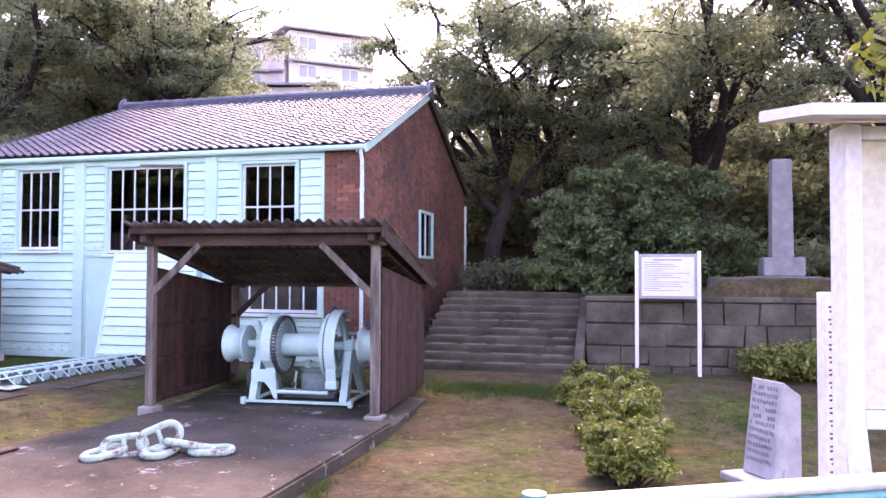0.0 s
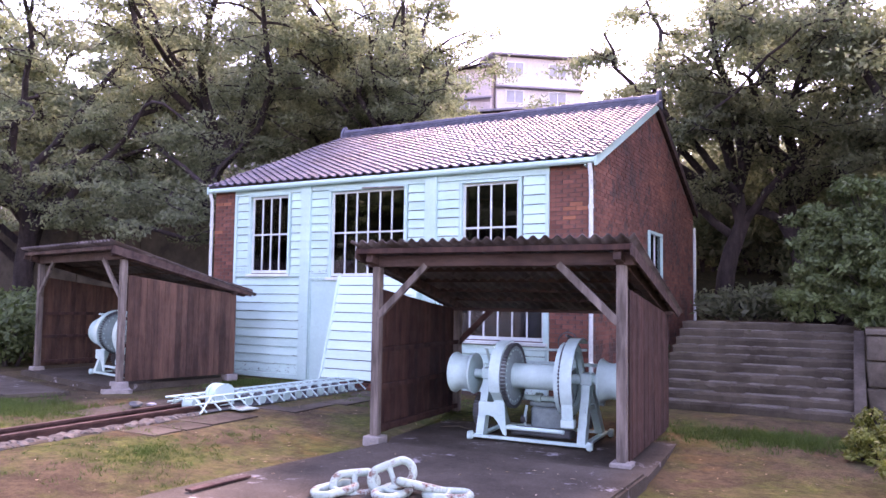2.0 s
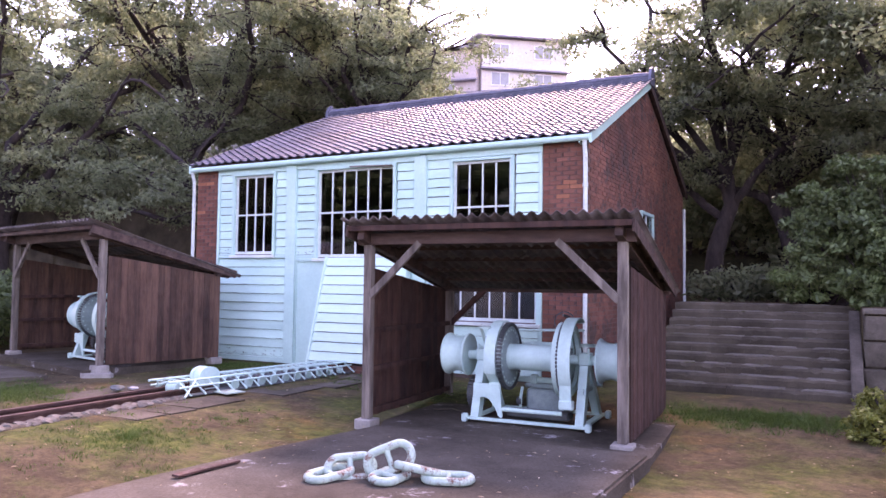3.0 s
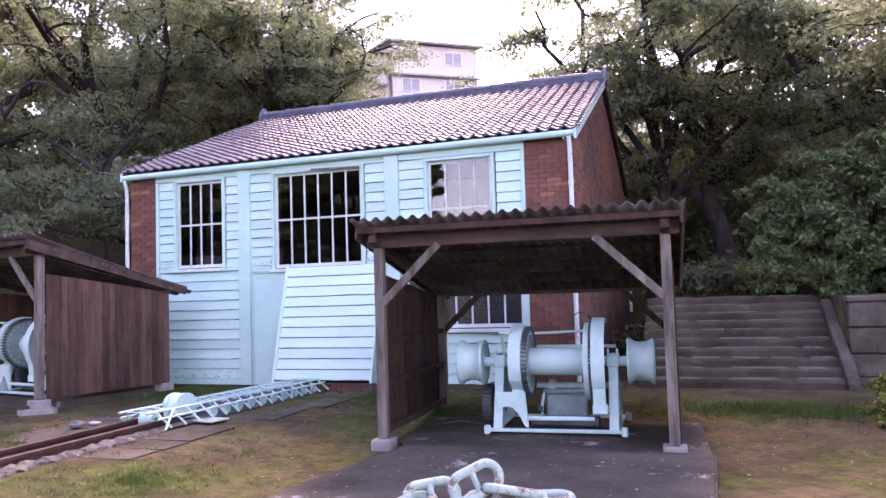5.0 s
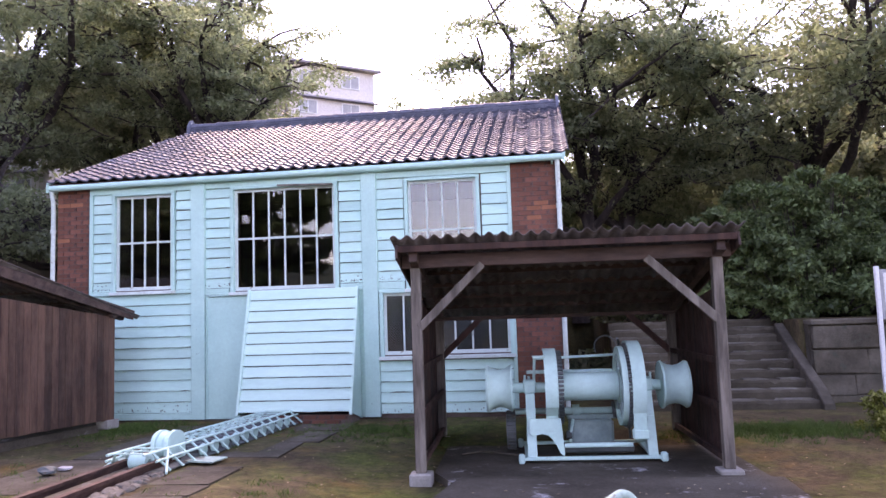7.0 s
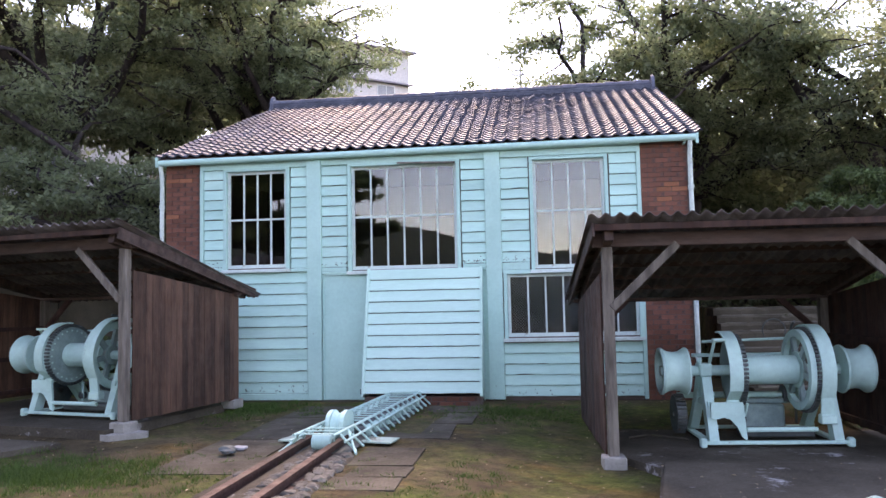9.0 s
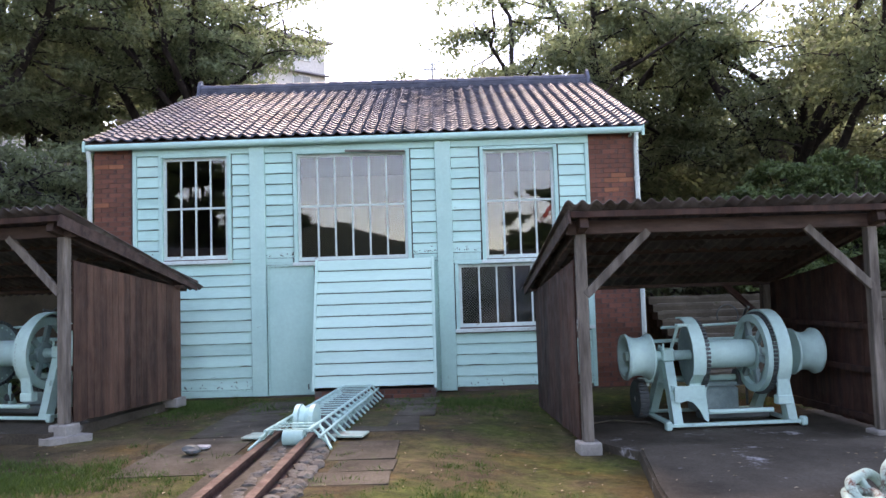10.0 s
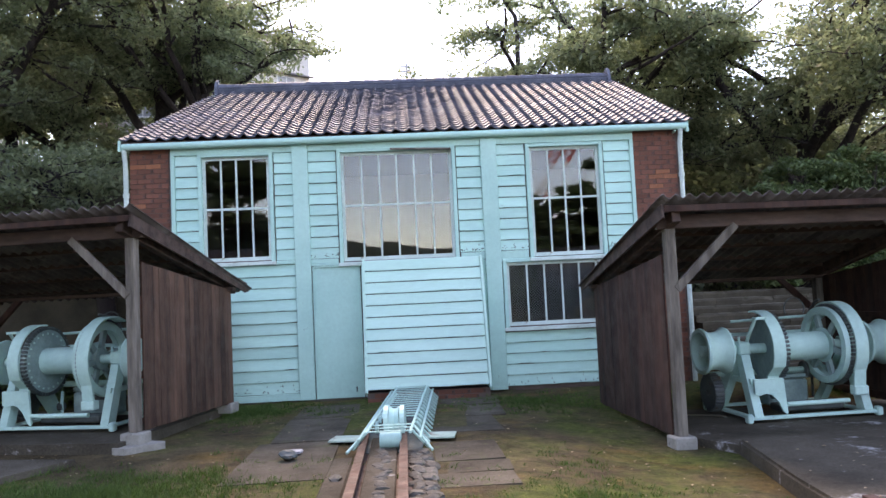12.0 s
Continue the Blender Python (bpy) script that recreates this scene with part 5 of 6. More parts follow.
def limb_line(a, b, rng, bend=0.12, n=8, sag=0.0):
    """A sinuous line from a to b: one long bow, one double bow and a small knuckle at each point."""
    a, b = Vector(a), Vector(b)
    ln = (b - a).length
    one = Vector((rng.uniform(-1, 1), rng.uniform(-1, 1), rng.uniform(-0.3, 0.9))) * bend * ln
    two = Vector((rng.uniform(-1, 1), rng.uniform(-1, 1), rng.uniform(-0.6, 0.6))) * bend * ln * 0.6
    pts = []
    for k in range(n + 1):
        t = k / n
        p = a.lerp(b, t) + one * math.sin(math.pi * t) + two * math.sin(2 * math.pi * t) - Vector((0, 0, sag * ln * t * t))
        if 0 < k < n:
            p += Vector((rng.uniform(-1, 1), rng.uniform(-1, 1), rng.uniform(-1, 1))) * ln * 0.015
        pts.append(p)
    return pts


def tree(x, y, height, spread, leaves, seed, lean=(0, 0), fork=0.32, mat=LEAF_CHERRY, size=0.064, low=0.35, skew=(0, 0), limbs=11, label="broad old cherry tree with dark forking limbs"):
    """Trunk, sinuous limbs, branches and twigs, with flat drooping leaf sprays along the twigs."""
    rng = random.Random(seed)
    z0 = ground_z(x, y) - 0.1
    t = holder("tree", Matrix.Translation((x, y, z0)), label, "tree", "trees round the yard")
    vs, fs = [], []
    top = Vector((lean[0], lean[1], height * fork))
    trunk = limb_line((0, 0, 0), top, rng, 0.08, 7)
    add_tube(vs, fs, trunk, 0.024 * height, 0.017 * height, 10)
    centres, radii = [], []
    for k in range(limbs):
        a = 2 * math.pi * (k + rng.uniform(-0.3, 0.3)) / limbs
        reach = spread * rng.uniform(0.45, 0.92)
        end = Vector((lean[0] + skew[0] + reach * math.cos(a), lean[1] + skew[1] + reach * math.sin(a), height * rng.uniform(max(low + 0.06, 0.40), 0.98)))
        pts = limb_line(trunk[rng.choice((4, 5, 6, 7, 7))], end, rng, 0.13, 10)
        add_tube(vs, fs, pts, 0.0115 * height, 0.0025 * height, 8)
        for q in range(6):
            src = pts[3 + q + rng.randint(0, 1)]
            out = Vector((math.cos(a), math.sin(a), 0.0)) * 0.35
            tip = src + (out + Vector((rng.uniform(-1, 1), rng.uniform(-1, 1), rng.uniform(-0.5, 0.5)))) * spread * 0.33
            tip.z = max(tip.z, height * low)
            br = limb_line(src, tip, rng, 0.14, 6, 0.06)
            add_tube(vs, fs, br, 0.0042 * height, 0.0012 * height, 6)
            for r in range(5):
                p = br[rng.randint(2, 6)]
                tp = p + Vector((rng.uniform(-1, 1), rng.uniform(-1, 1), rng.uniform(-0.45, 0.35))) * spread * 0.17
                add_tube(vs, fs, limb_line(p, tp, rng, 0.12, 3, 0.08), 0.0014 * height, 0.0005 * height, 4)
                for c in (tp, p.lerp(tp, 0.55)):
                    centres.append(c)
                    radii.append(spread * rng.uniform(0.065, 0.15))
    wood = new("trunk", raw("trunk", vs, fs, BARK, True))
    wood.parent = t
    tagged(wood, "dark bare trunk and limbs")
    ob = new("crown", leaf_mesh("crown", centres, radii, int(leaves * 0.8), size, mat, seed, 0.38, 0.0))
    ob.parent = t
    return t


def clumped(blobs, seed, per=9, small=0.34):
    """Cover large rounded masses with small leaf clumps on their upper and outer sides."""
    rng = random.Random(seed)
    out = [(x, y, z, r * 0.7) for x, y, z, r in blobs]
    for x, y, z, r in blobs:
        for k in range(per):
            d = Vector((rng.gauss(0, 1), rng.gauss(0, 1) - 0.25, rng.gauss(0, 1) + 0.35)).normalized()
            q = r * rng.uniform(0.75, 1.08)
            out.append((x + d.x * q, y + d.y * q, max(0.1, z + d.z * q * 0.85), r * small * rng.uniform(0.6, 1.25)))
    return out


def bush(name, x, y, z, blobs, leaves, size, mat, seed, label, category="shrub", group=""):
    """A shrub: short stems and leaf clumps."""
    rng = random.Random(seed)
    s = holder(name, Matrix.Translation((x, y, z)), label, category, group)
    bm = B()
    for bx, by, bz, r in blobs:
        for k in range(3):
            tube(bm, [(bx * 0.3, by * 0.3, -0.05), (bx * 0.7 + rng.uniform(-0.1, 0.1) * r, by * 0.7, bz * 0.5), (bx + rng.uniform(-0.3, 0.3) * r, by + rng.uniform(-0.3, 0.3) * r, bz + 0.2 * r)], [0.03 * r + 0.01, 0.02 * r + 0.006, 0.004], 6)
    part("woody_base", bm, BARK, s)
    ob = new("foliage", leaf_mesh("foliage", [b[:3] for b in blobs], [b[3] for b in blobs], leaves, size, mat, seed, 0.6, 0.30))
    ob.parent = s
    return s


# left of and behind the house
tree(-2.6, 9.3, 11.0, 5.4, 60000, 11, lean=(0.2, 0.2), skew=(-1.2, -0.4), low=0.12)
tree(-1.3, 9.0, 9.2, 3.6, 22000, 28, lean=(0.2, -0.4), skew=(-0.3, -0.8), low=0.45, fork=0.4)
tree(-1.25, 3.9, 8.0, 4.6, 30000, 18, lean=(-1.0, -0.3), skew=(-3.6, -0.6), fork=0.5, low=0.42, limbs=7)
tree(-7.2, 6.6, 11.5, 5.4, 48000, 12, lean=(0.8, -0.6), skew=(0.0, -1.5), low=0.10)
tree(-9.5, 1.8, 13.0, 5.4, 46000, 13, lean=(0.3, -0.3), low=0.10)
tree(-14.5, 5.0, 13.5, 6.0, 36000, 16, low=0.10, size=0.11)
tree(-6.4, 12.5, 10.5, 5.0, 40000, 19, low=0.10, mat=LEAF_BROWN, size=0.11)
tree(-10.5, 17.0, 10.5, 5.5, 30000, 20, low=0.10, mat=LEAF_BROWN, size=0.13)
tree(-13.0, 12.0, 12.0, 6.0, 30000, 14, mat=LEAF_BROWN, size=0.13)
tree(-20.0, 9.0, 13.0, 7.0, 24000, 17, mat=LEAF_BROWN, size=0.15)
# right of and behind the house
tree(10.8, 10.2, 11.6, 5.8, 66000, 121, lean=(-0.2, 0.0), skew=(-0.4, -0.5), low=0.2)
tree(8.9, 9.2, 10.2, 4.6, 48000, 27, lean=(0.3, 0.2), skew=(-0.4, -0.8), low=0.30)
tree(14.2, 7.4, 11.0, 5.6, 58000, 22, lean=(0.4, 0.3), skew=(0.2, -0.6), low=0.22)
tree(18.6, 6.0, 11.0, 5.8, 46000, 23, lean=(-0.3, -0.4), skew=(0, -1.0), low=0.15, mat=LEAF_BROWN)
tree(12.5, 15.0, 7.0, 6.0, 14000, 24, mat=LEAF_BROWN, size=0.09, low=0.2)
tree(18.5, 14.5, 7.5, 6.5, 14000, 25, mat=LEAF_BROWN, size=0.09, low=0.2)
tree(24.5, 9.0, 10.0, 7.0, 28000, 26, low=0.12, size=0.13)
# added out of view to shade the left end of the front wall
tree(-8.0, -6.8, 10.0, 4.2, 34000, 45, low=0.15, label="unseen tree added to shade the left of the front wall")
# beyond the camera, seen in the panes
for k, (x, y, h, sp) in enumerate(((-4.2, -20.0, 10.0, 3.6), (-9.5, -20.5, 12.0, 4.6), (-15.5, -20.0, 12.0, 5.0), (-22.0, -18.0, 13.0, 6.0), (11.4, -20.5, 5.4, 3.0), (15.6, -31.0, 9.2, 3.4), (12.6, -31.5, 9.4, 3.3))):
    tree(x, y, h, sp, 34000, 31 + k, low=0.08, size=0.16, mat=LEAF_DARK, label="dark broad tree across the yard")

# undergrowth along the banks
rngb = random.Random(5)
for k in range(16):
    x, y = -20 + k * 1.25, 5.9 + rngb.uniform(0, 1.0)
    bush("bank_shrub", x, y, ground_z(x, y), [(0, 0, 0.5, 0.9), (0.7, 0.2, 0.7, 0.8), (-0.6, 0.1, 0.4, 0.7)], 1500, 0.09, LEAF_CHERRY, 100 + k, "dark tangled shrub on the bank", group="bank shrubs")
for k in range(15):
    x, y = 8.9 + k * 1.0, 4.4 + rngb.uniform(-0.4, 1.8)
    bush("bank_shrub", x, y, ground_z(x, y), [(0, 0, 0.35, 0.6), (0.5, 0.2, 0.45, 0.55), (-0.5, 0.1, 0.3, 0.5)], 1300, 0.08, LEAF_CHERRY, 130 + k, "dark tangled shrub on the bank", group="bank shrubs")
for k in range(18):
    x, y = -6 + k * 1.7, 11.0 + rngb.uniform(-0.8, 2.5)
    bush("bank_shrub", x, y, ground_z(x, y), [(0, 0, 0.8, 1.3), (0.9, 0.2, 1.6, 1.4), (-0.8, 0.1, 2.1, 1.3)], 2000, 0.12, LEAF_CHERRY, 160 + k, "dark tangled shrub on the bank", group="bank shrubs")
for k in range(11):
    x, y = 8.2 + k * 1.7, 13.6 + rngb.uniform(-0.6, 1.0)
    bush("bank_shrub", x, y, ground_z(x, y), [(0, 0, 1.0, 1.5), (0.9, 0.2, 2.4, 1.5), (-0.8, 0.1, 3.2, 1.4)], 3000, 0.13, LEAF_BROWN, 220 + k, "dark tangled shrub on the bank", group="bank shrubs")
for k in range(5):
    x, y = -4.6 - k * 1.1, -1.6 + 0.5 * k
    bush("bank_shrub", x, y, 0.0, [(0, 0, 0.7, 1.0), (0.4, 0.5, 1.2, 0.9), (-0.4, 0.1, 0.5, 0.8)], 2500, 0.08, LEAF_DARK, 190 + k, "dark tangled shrub on the bank", group="bank shrubs")

# shrubs added behind the camera to darken what the low window reflects
for k in range(4):
    bush("added_shrub", 1.5 + k * 4.6, -25.0 - 0.6 * (k % 2), ground_z(1.5 + k * 4.6, -25.0), [(0, 0, 0.9, 1.2), (0.9, 0.1, 1.5, 1.1), (-0.8, 0.0, 1.6, 1.1), (0.1, 0.3, 2.0, 0.9)], 5000, 0.10, LEAF_DARK, 260 + k, "dense dark shrub added out of view to darken the low window's reflection", group="yard shrubs")


def far_wood():
    rng = random.Random(3)
    cs, rs = [], []
    for k in range(420):
        x, y = rng.uniform(-45, 48), rng.uniform(13.5, 40)
        if -15 < x < 4 and y > 15:
            continue
        top = 2.0 if -13 < x < 4 else 2.8
        cs.append((x, y, ground_z(x, y) + rng.uniform(0.3, top)))
        rs.append(rng.uniform(1.1, 2.0))
    tagged(new("far_wood", leaf_mesh("far_wood", cs, rs, 60000, 0.18, LEAF_BROWN, 3)), "dense woodland covering the hill behind", "woodland", kind="stuff")


far_wood()

# the big round evergreen above the wall
bush("evergreen_shrub", 12.95, 3.4, 1.28, clumped([(-0.75, 0.0, 1.75, 1.0), (0.2, 0.1, 1.0, 1.2), (1.3, 0.0, 1.1, 1.05), (-1.0, -0.2, 1.0, 0.9), (0.1, 0.0, 2.05, 0.85), (1.9, 0.2, 0.7, 0.75), (-0.5, -0.6, 0.6, 0.85), (0.7, -0.6, 0.6, 0.9), (-1.45, 0.0, 1.5, 0.7), (1.1, 0.1, 1.9, 0.7)], 41, 17, 0.27), 74000, 0.052, LEAF_DARK, 41, "big rounded glossy dark evergreen shrub")
bush("fresh_shrub", 11.45, 3.25, 1.25, clumped([(-0.35, -0.35, 0.25, 0.42), (0.15, -0.3, 0.45, 0.5), (-0.15, -0.15, 0.85, 0.48), (0.35, 0.0, 1.25, 0.42), (0.7, -0.6, 0.2, 0.4), (0.05, 0.1, 1.7, 0.36)], 44, 10, 0.42), 15000, 0.052, LEAF_FRESH, 44, "fresh green leafy shrub hanging over the steps")
for x, y in ((-1.6, 0.9), (-0.3, 0.75), (0.5, 1.3), (-2.6, 1.2)):
    bush("bank_shrub", x - 0.6, y + 0.2, 0.0, clumped([(0, 0, 0.4, 0.5), (0.5, 0.2, 0.6, 0.5), (-0.4, 0.1, 0.5, 0.45)], 48, 6, 0.4), 2200, 0.06, LEAF_DARK, 48, "dark tangled shrub on the bank", group="bank shrubs")
bush("low_shrub", 15.3, 0.35, -0.1, [(-0.4, 0, 0.4, 0.45), (0.2, 0, 0.45, 0.5), (0.7, 0.1, 0.35, 0.45)], 5000, 0.045, LEAF_HEDGE, 42, "low olive shrub at the foot of the wall")
# azalea hedge in rounded mounds
for k, (x, y, blobs) in enumerate((
    (12.45, -1.5, [(-0.3, 0.2, 0.28, 0.36), (0.25, 0.3, 0.30, 0.36), (0.0, -0.3, 0.26, 0.34), (0.45, -0.2, 0.24, 0.30), (-0.42, -0.35, 0.2, 0.28)]),
    (12.62, -3.5, [(-0.25, 0.42, 0.32, 0.36), (0.2, 0.35, 0.38, 0.36), (-0.2, -0.05, 0.34, 0.38), (0.28, -0.2, 0.36, 0.36), (-0.05, -0.42, 0.30, 0.34)]),
    (12.74, -5.35, [(-0.2, 0.25, 0.28, 0.32), (0.2, 0.1, 0.34, 0.34), (-0.15, -0.2, 0.28, 0.32), (0.2, -0.35, 0.26, 0.28)]),
)):
    bush("azalea", x, y, -0.2, clumped([(bx, by, bz, r * 0.85) for bx, by, bz, r in blobs], 70 + k, 9, 0.40), 9000, 0.030, LEAF_HEDGE, 50 + k, "low clipped yellow-green azalea mound", "hedge", "azalea hedge")


def overhang():
    """Leafy bough that reaches into view at the upper right."""
    rng = random.Random(77)
    t = holder("overhanging_bough", Matrix.Translation((16.2, -5.2, -0.2)), "slender young tree with large drooping leaves", "tree")
    vs, fs = [], []
    pts = limb_line((0, 0, 0), (-0.5, -0.2, 4.6), rng, 0.04)
    add_tube(vs, fs, pts, 0.06, 0.02, 8)
    cs = []
    for k in range(9):
        src = pts[rng.randint(4, 8)]
        tip = src + Vector((rng.uniform(-0.9, 0.5), rng.uniform(-0.8, 0.8), rng.uniform(-0.3, 0.7)))
        add_tube(vs, fs, limb_line(src, tip, rng, 0.12, 5), 0.014, 0.004, 6)
        cs.append(tip)
    wood = new("trunk", raw("trunk", vs, fs, BARK, True))
    wood.parent = t
    ob = new("crown", leaf_mesh("crown", cs, [0.5] * len(cs), 1500, 0.085, LEAF_HEDGE, 78))
    ob.parent = t


overhang()


# ---- grass ----
def grass(name, cx, cy, rx, ry, count, seed, label, h=0.05, per=22):
    """Uneven tufts of thin blades, thinning out towards the patch's edge."""
    rng = np.random.default_rng(seed)
    n = max(1, count // per)
    a, r = rng.random(n) * 2 * math.pi, np.abs(rng.normal(size=n)) * 0.5
    xs, ys = cx + rx * r * np.cos(a), cy + ry * r * np.sin(a)
    v = []
    for tx, ty in zip(xs, ys):
        size = 0.4 + rng.random() ** 2 * 1.2
        for q in range(max(3, int(per * size))):
            x, y = tx + rng.normal() * 0.035 * size, ty + rng.normal() * 0.035 * size
            z, t = ground_z(x, y), rng.random() * 6.28
            l, w = h * (0.3 + rng.random()) * size, 0.0035
            dx, dy = math.cos(t), math.sin(t)
            bx, by = rng.normal() * 0.6 * l, rng.normal() * 0.6 * l
            v += [(x - dx * w, y - dy * w, z - 0.005), (x + dx * w, y + dy * w, z - 0.005), (x + bx, y + by, z + l)]
    me = raw(name, v, [(3 * i, 3 * i + 1, 3 * i + 2) for i in range(len(v) // 3)], GRASS)
    tagged(new(name, me), label, "grass", kind="stuff")


grass("grass_patch", 11.0, -1.35, 1.5, 0.5, 22000, 1, "thin green grass before the steps", 0.06)
grass("grass_patch", 1.5, -5.1, 1.9, 1.0, 26000, 2, "thin green grass between shed and track")
grass("grass_patch", 5.6, -1.2, 1.6, 1.0, 12000, 3, "sparse grass by the hatch", 0.04)
grass("grass_patch", 1.9, -0.9, 1.0, 1.0, 12000, 4, "sparse grass by the front wall")
grass("grass_patch", 5.3, -6.0, 1.4, 2.2, 9000, 5, "sparse grass between track and slab", 0.03)
grass("grass_patch", 10.20, -6.4, 0.10, 2.2, 1600, 6, "tufts along the slab's edge", 0.05)
grass("grass_patch", 14.2, -2.5, 1.8, 2.4, 16000, 7, "thin moss and grass by the hedge", 0.025)
grass("grass_patch", 0.5, -7.0, 2.0, 1.5, 9000, 8, "sparse grass beside the track", 0.035)


def fallen_leaves():
    rng = np.random.default_rng(9)
    v, f = [], []
    for k in range(1400):
        x, y = rng.uniform(-3, 16), rng.uniform(-9, 0)
        z = max(ground_z(x, y), -0.04 if 6.9 < x < 10.1 and -8.6 < y < -4.15 else -9) + 0.008
        t, s = rng.random() * 6.28, 0.010 + 0.016 * rng.random()
        c, d = math.cos(t) * s, math.sin(t) * s
        b = len(v)
        v += [(x - c, y - d, z), (x + d * 0.5, y - c * 0.5, z + 0.006), (x + c, y + d, z), (x - d * 0.5, y + c * 0.5, z + 0.006)]
        f.append((b, b + 1, b + 2, b + 3))
    tagged(new("fallen_leaves", raw("fallen_leaves", v, f, surface("dry_leaf", (0.20, 0.13, 0.06), (0.38, 0.30, 0.20), 3, 30, 0.8, bump=0, island=0.5))), "scattered dry fallen leaves", "leaves", kind="stuff")


fallen_leaves()
# ---- signs and stones on the right ----
sign = holder("notice_sign", Matrix.Translation((12.92, 0.55, 0.0)), "white information board on two pale posts", "sign")
for x in (0.0, 0.99):
    part("post", box(B(), x - 0.03, x + 0.03, -0.03, 0.03, -0.15, 2.05, 0.006), WHITE, sign, "pale square post")
part("frame", box(B(), 0.032, 0.958, -0.025, 0.02, 1.26, 2.0, 0.008), FRAME_GREY, sign, "grey metal frame")
part("panel", box(B(), 0.08, 0.91, -0.032, -0.027, 1.31, 1.95), SIGN_FACE, sign, "white printed panel")
bm = box(B(), 0.26, 0.72, -0.036, -0.033, 1.895, 1.915)
for r in range(14):
    z = 1.86 - r * 0.036
    box(bm, 0.12, 0.12 + random.uniform(0.15, 0.42) + (0.3 if r % 4 else 0.0), -0.036, -0.033, z, z + 0.009)
part("writing", bm, INK_GREY, sign, "grey lines of small print")

tab = holder("stone_tablet", pose(13.825, -4.893, -0.2, 0, 0, -58.0), "pale granite tablet with a carved slanting face", "tablet")
part("base", box(B(), -0.07, 0.47, -0.20, 0.36, -0.03, 0.06, 0.012), GRANITE, tab)
bm = slab_poly(B(), [(-0.02, 0.062), (0.30, 0.062), (0.30, 0.80), (0.10, 0.93)], 0.02, 0.42, "x")
bmesh.ops.bevel(bm, geom=bm.edges[:], offset=0.012, segments=1, affect="EDGES")
part("block", bm, GRANITE, tab)
bm = B()
for r in range(9):
    x = 0.06 + r * 0.036
    for q in range(11):
        t = 0.14 + q * 0.07 + random.uniform(-0.006, 0.006)
        if random.random() < 0.85:
            y, z = -0.02 + 0.12 * t / 0.94 - 0.004, 0.062 + 0.868 * t / 0.94
            box(bm, x, x + 0.018, y - 0.002, y + 0.004, z, z + 0.035)
tagged(part("carving", bm, INK_GREY, tab, "worn carved characters"), kind="stuff")

pil = holder("white_pillar", pose(13.84, -8.05, -0.2, 0, 0, 14.0), "slim white wooden pillar with black brushed writing", "pillar")
part("pillar_body", box(B(), -0.045, 0.045, -0.045, 0.045, 0.0, 1.80, 0.006), WHITE, pil)
bm = B()
for k in range(19):
    z = 1.74 - k * 0.066
    box(bm, -0.022 + random.uniform(-0.004, 0.004), 0.026, -0.048, -0.0455, z - 0.045, z - 0.034)
    box(bm, -0.002, 0.006, -0.048, -0.0455, z - 0.05, z)
    box(bm, -0.026, 0.018 + random.uniform(-0.01, 0.01), -0.048, -0.0455, z - 0.02, z - 0.011)
part("writing", bm, INK, pil, "black brushed characters")

board = holder("roofed_notice_board", pose(13.515, -9.67, -0.26, 0, 0, 13.0), "white roofed notice board with a cream panel", "notice board")
for x in (0.0, 1.5):
    part("post", box(B(), x - 0.004, x + 0.058, -0.006, 0.096, 0.0, 2.46, 0.006), WHITE, board, "white square post")
part("rail", box(B(), 0.06, 1.494, 0.0, 0.06, 2.41, 2.455, 0.005), WHITE, board)
part("rail", box(B(), 0.06, 1.494, -0.002, 0.06, 1.446, 1.508, 0.005), WHITE, board)
part("panel", box(B(), 0.06, 1.494, 0.025, 0.045, 1.51, 2.408), CREAM, board, "cream notice panel")
bm = slab_poly(B(), [(-0.20, 2.452), (0.20, 2.506), (0.20, 2.545), (-0.20, 2.488)], -0.20, 1.76, "x")
part("roof", bm, WHITE, board, "white sloping board roof")
for x in (0.0, 1.5):
    part("brace", beam(B(), (x - 0.03, -0.42, 0.0), (x + 0.01, -0.03, 1.46), 0.05, 0.05), WHITE, board, "white leaning stay")


def fence():
    f = holder("chain_link_fence", pose(12.59, -10.55, -0.2, 0, 0, 27.0), "low teal chain-link fence with a pale top rail", "fence")
    part("post", tube(B(), [(0, 0, 0), (0, 0, 1.34)], 0.028, 12), TEAL, f)
    part("post", tube(B(), [(2.0, 0, 0), (2.0, 0, 1.34)], 0.028, 12), TEAL, f)
    part("post_cap", tube(B(), [(0, 0, 1.34), (0, 0, 1.36)], 0.031, 12), TEAL, f)
    part("top_rail", tube(B(), [(0.0, 0, 1.33), (2.2, 0, 1.33)], 0.022, 12), WHITE, f, "pale top rail")
    part("second_rail", tube(B(), [(0.0, 0.0, 1.29), (2.2, 0.0, 1.29)], 0.016, 10), TEAL, f)
    bm = B()
    for k in range(-24, 66):
        for s in (1, -1):
            x = k * 0.05
            a, b = (x, 0.10), (x + s * 1.2, 1.30)
            lo, hi = 0.0, 1.0
            if min(a[0], b[0]) < 0 or max(a[0], b[0]) > 2.1:
                t0, t1 = sorted(((0 - a[0]) / (b[0] - a[0]), (2.1 - a[0]) / (b[0] - a[0])))
                lo, hi = max(0, t0), min(1, t1)
            if hi > lo:
                p = [(a[0] + t * (b[0] - a[0]), 0.012, a[1] + t * (b[1] - a[1])) for t in (lo, hi)]
                beam(bm, p[0], p[1], 0.004, 0.004)
    part("wire_mesh", bm, TEAL, f, "teal diamond wire mesh")


fence()


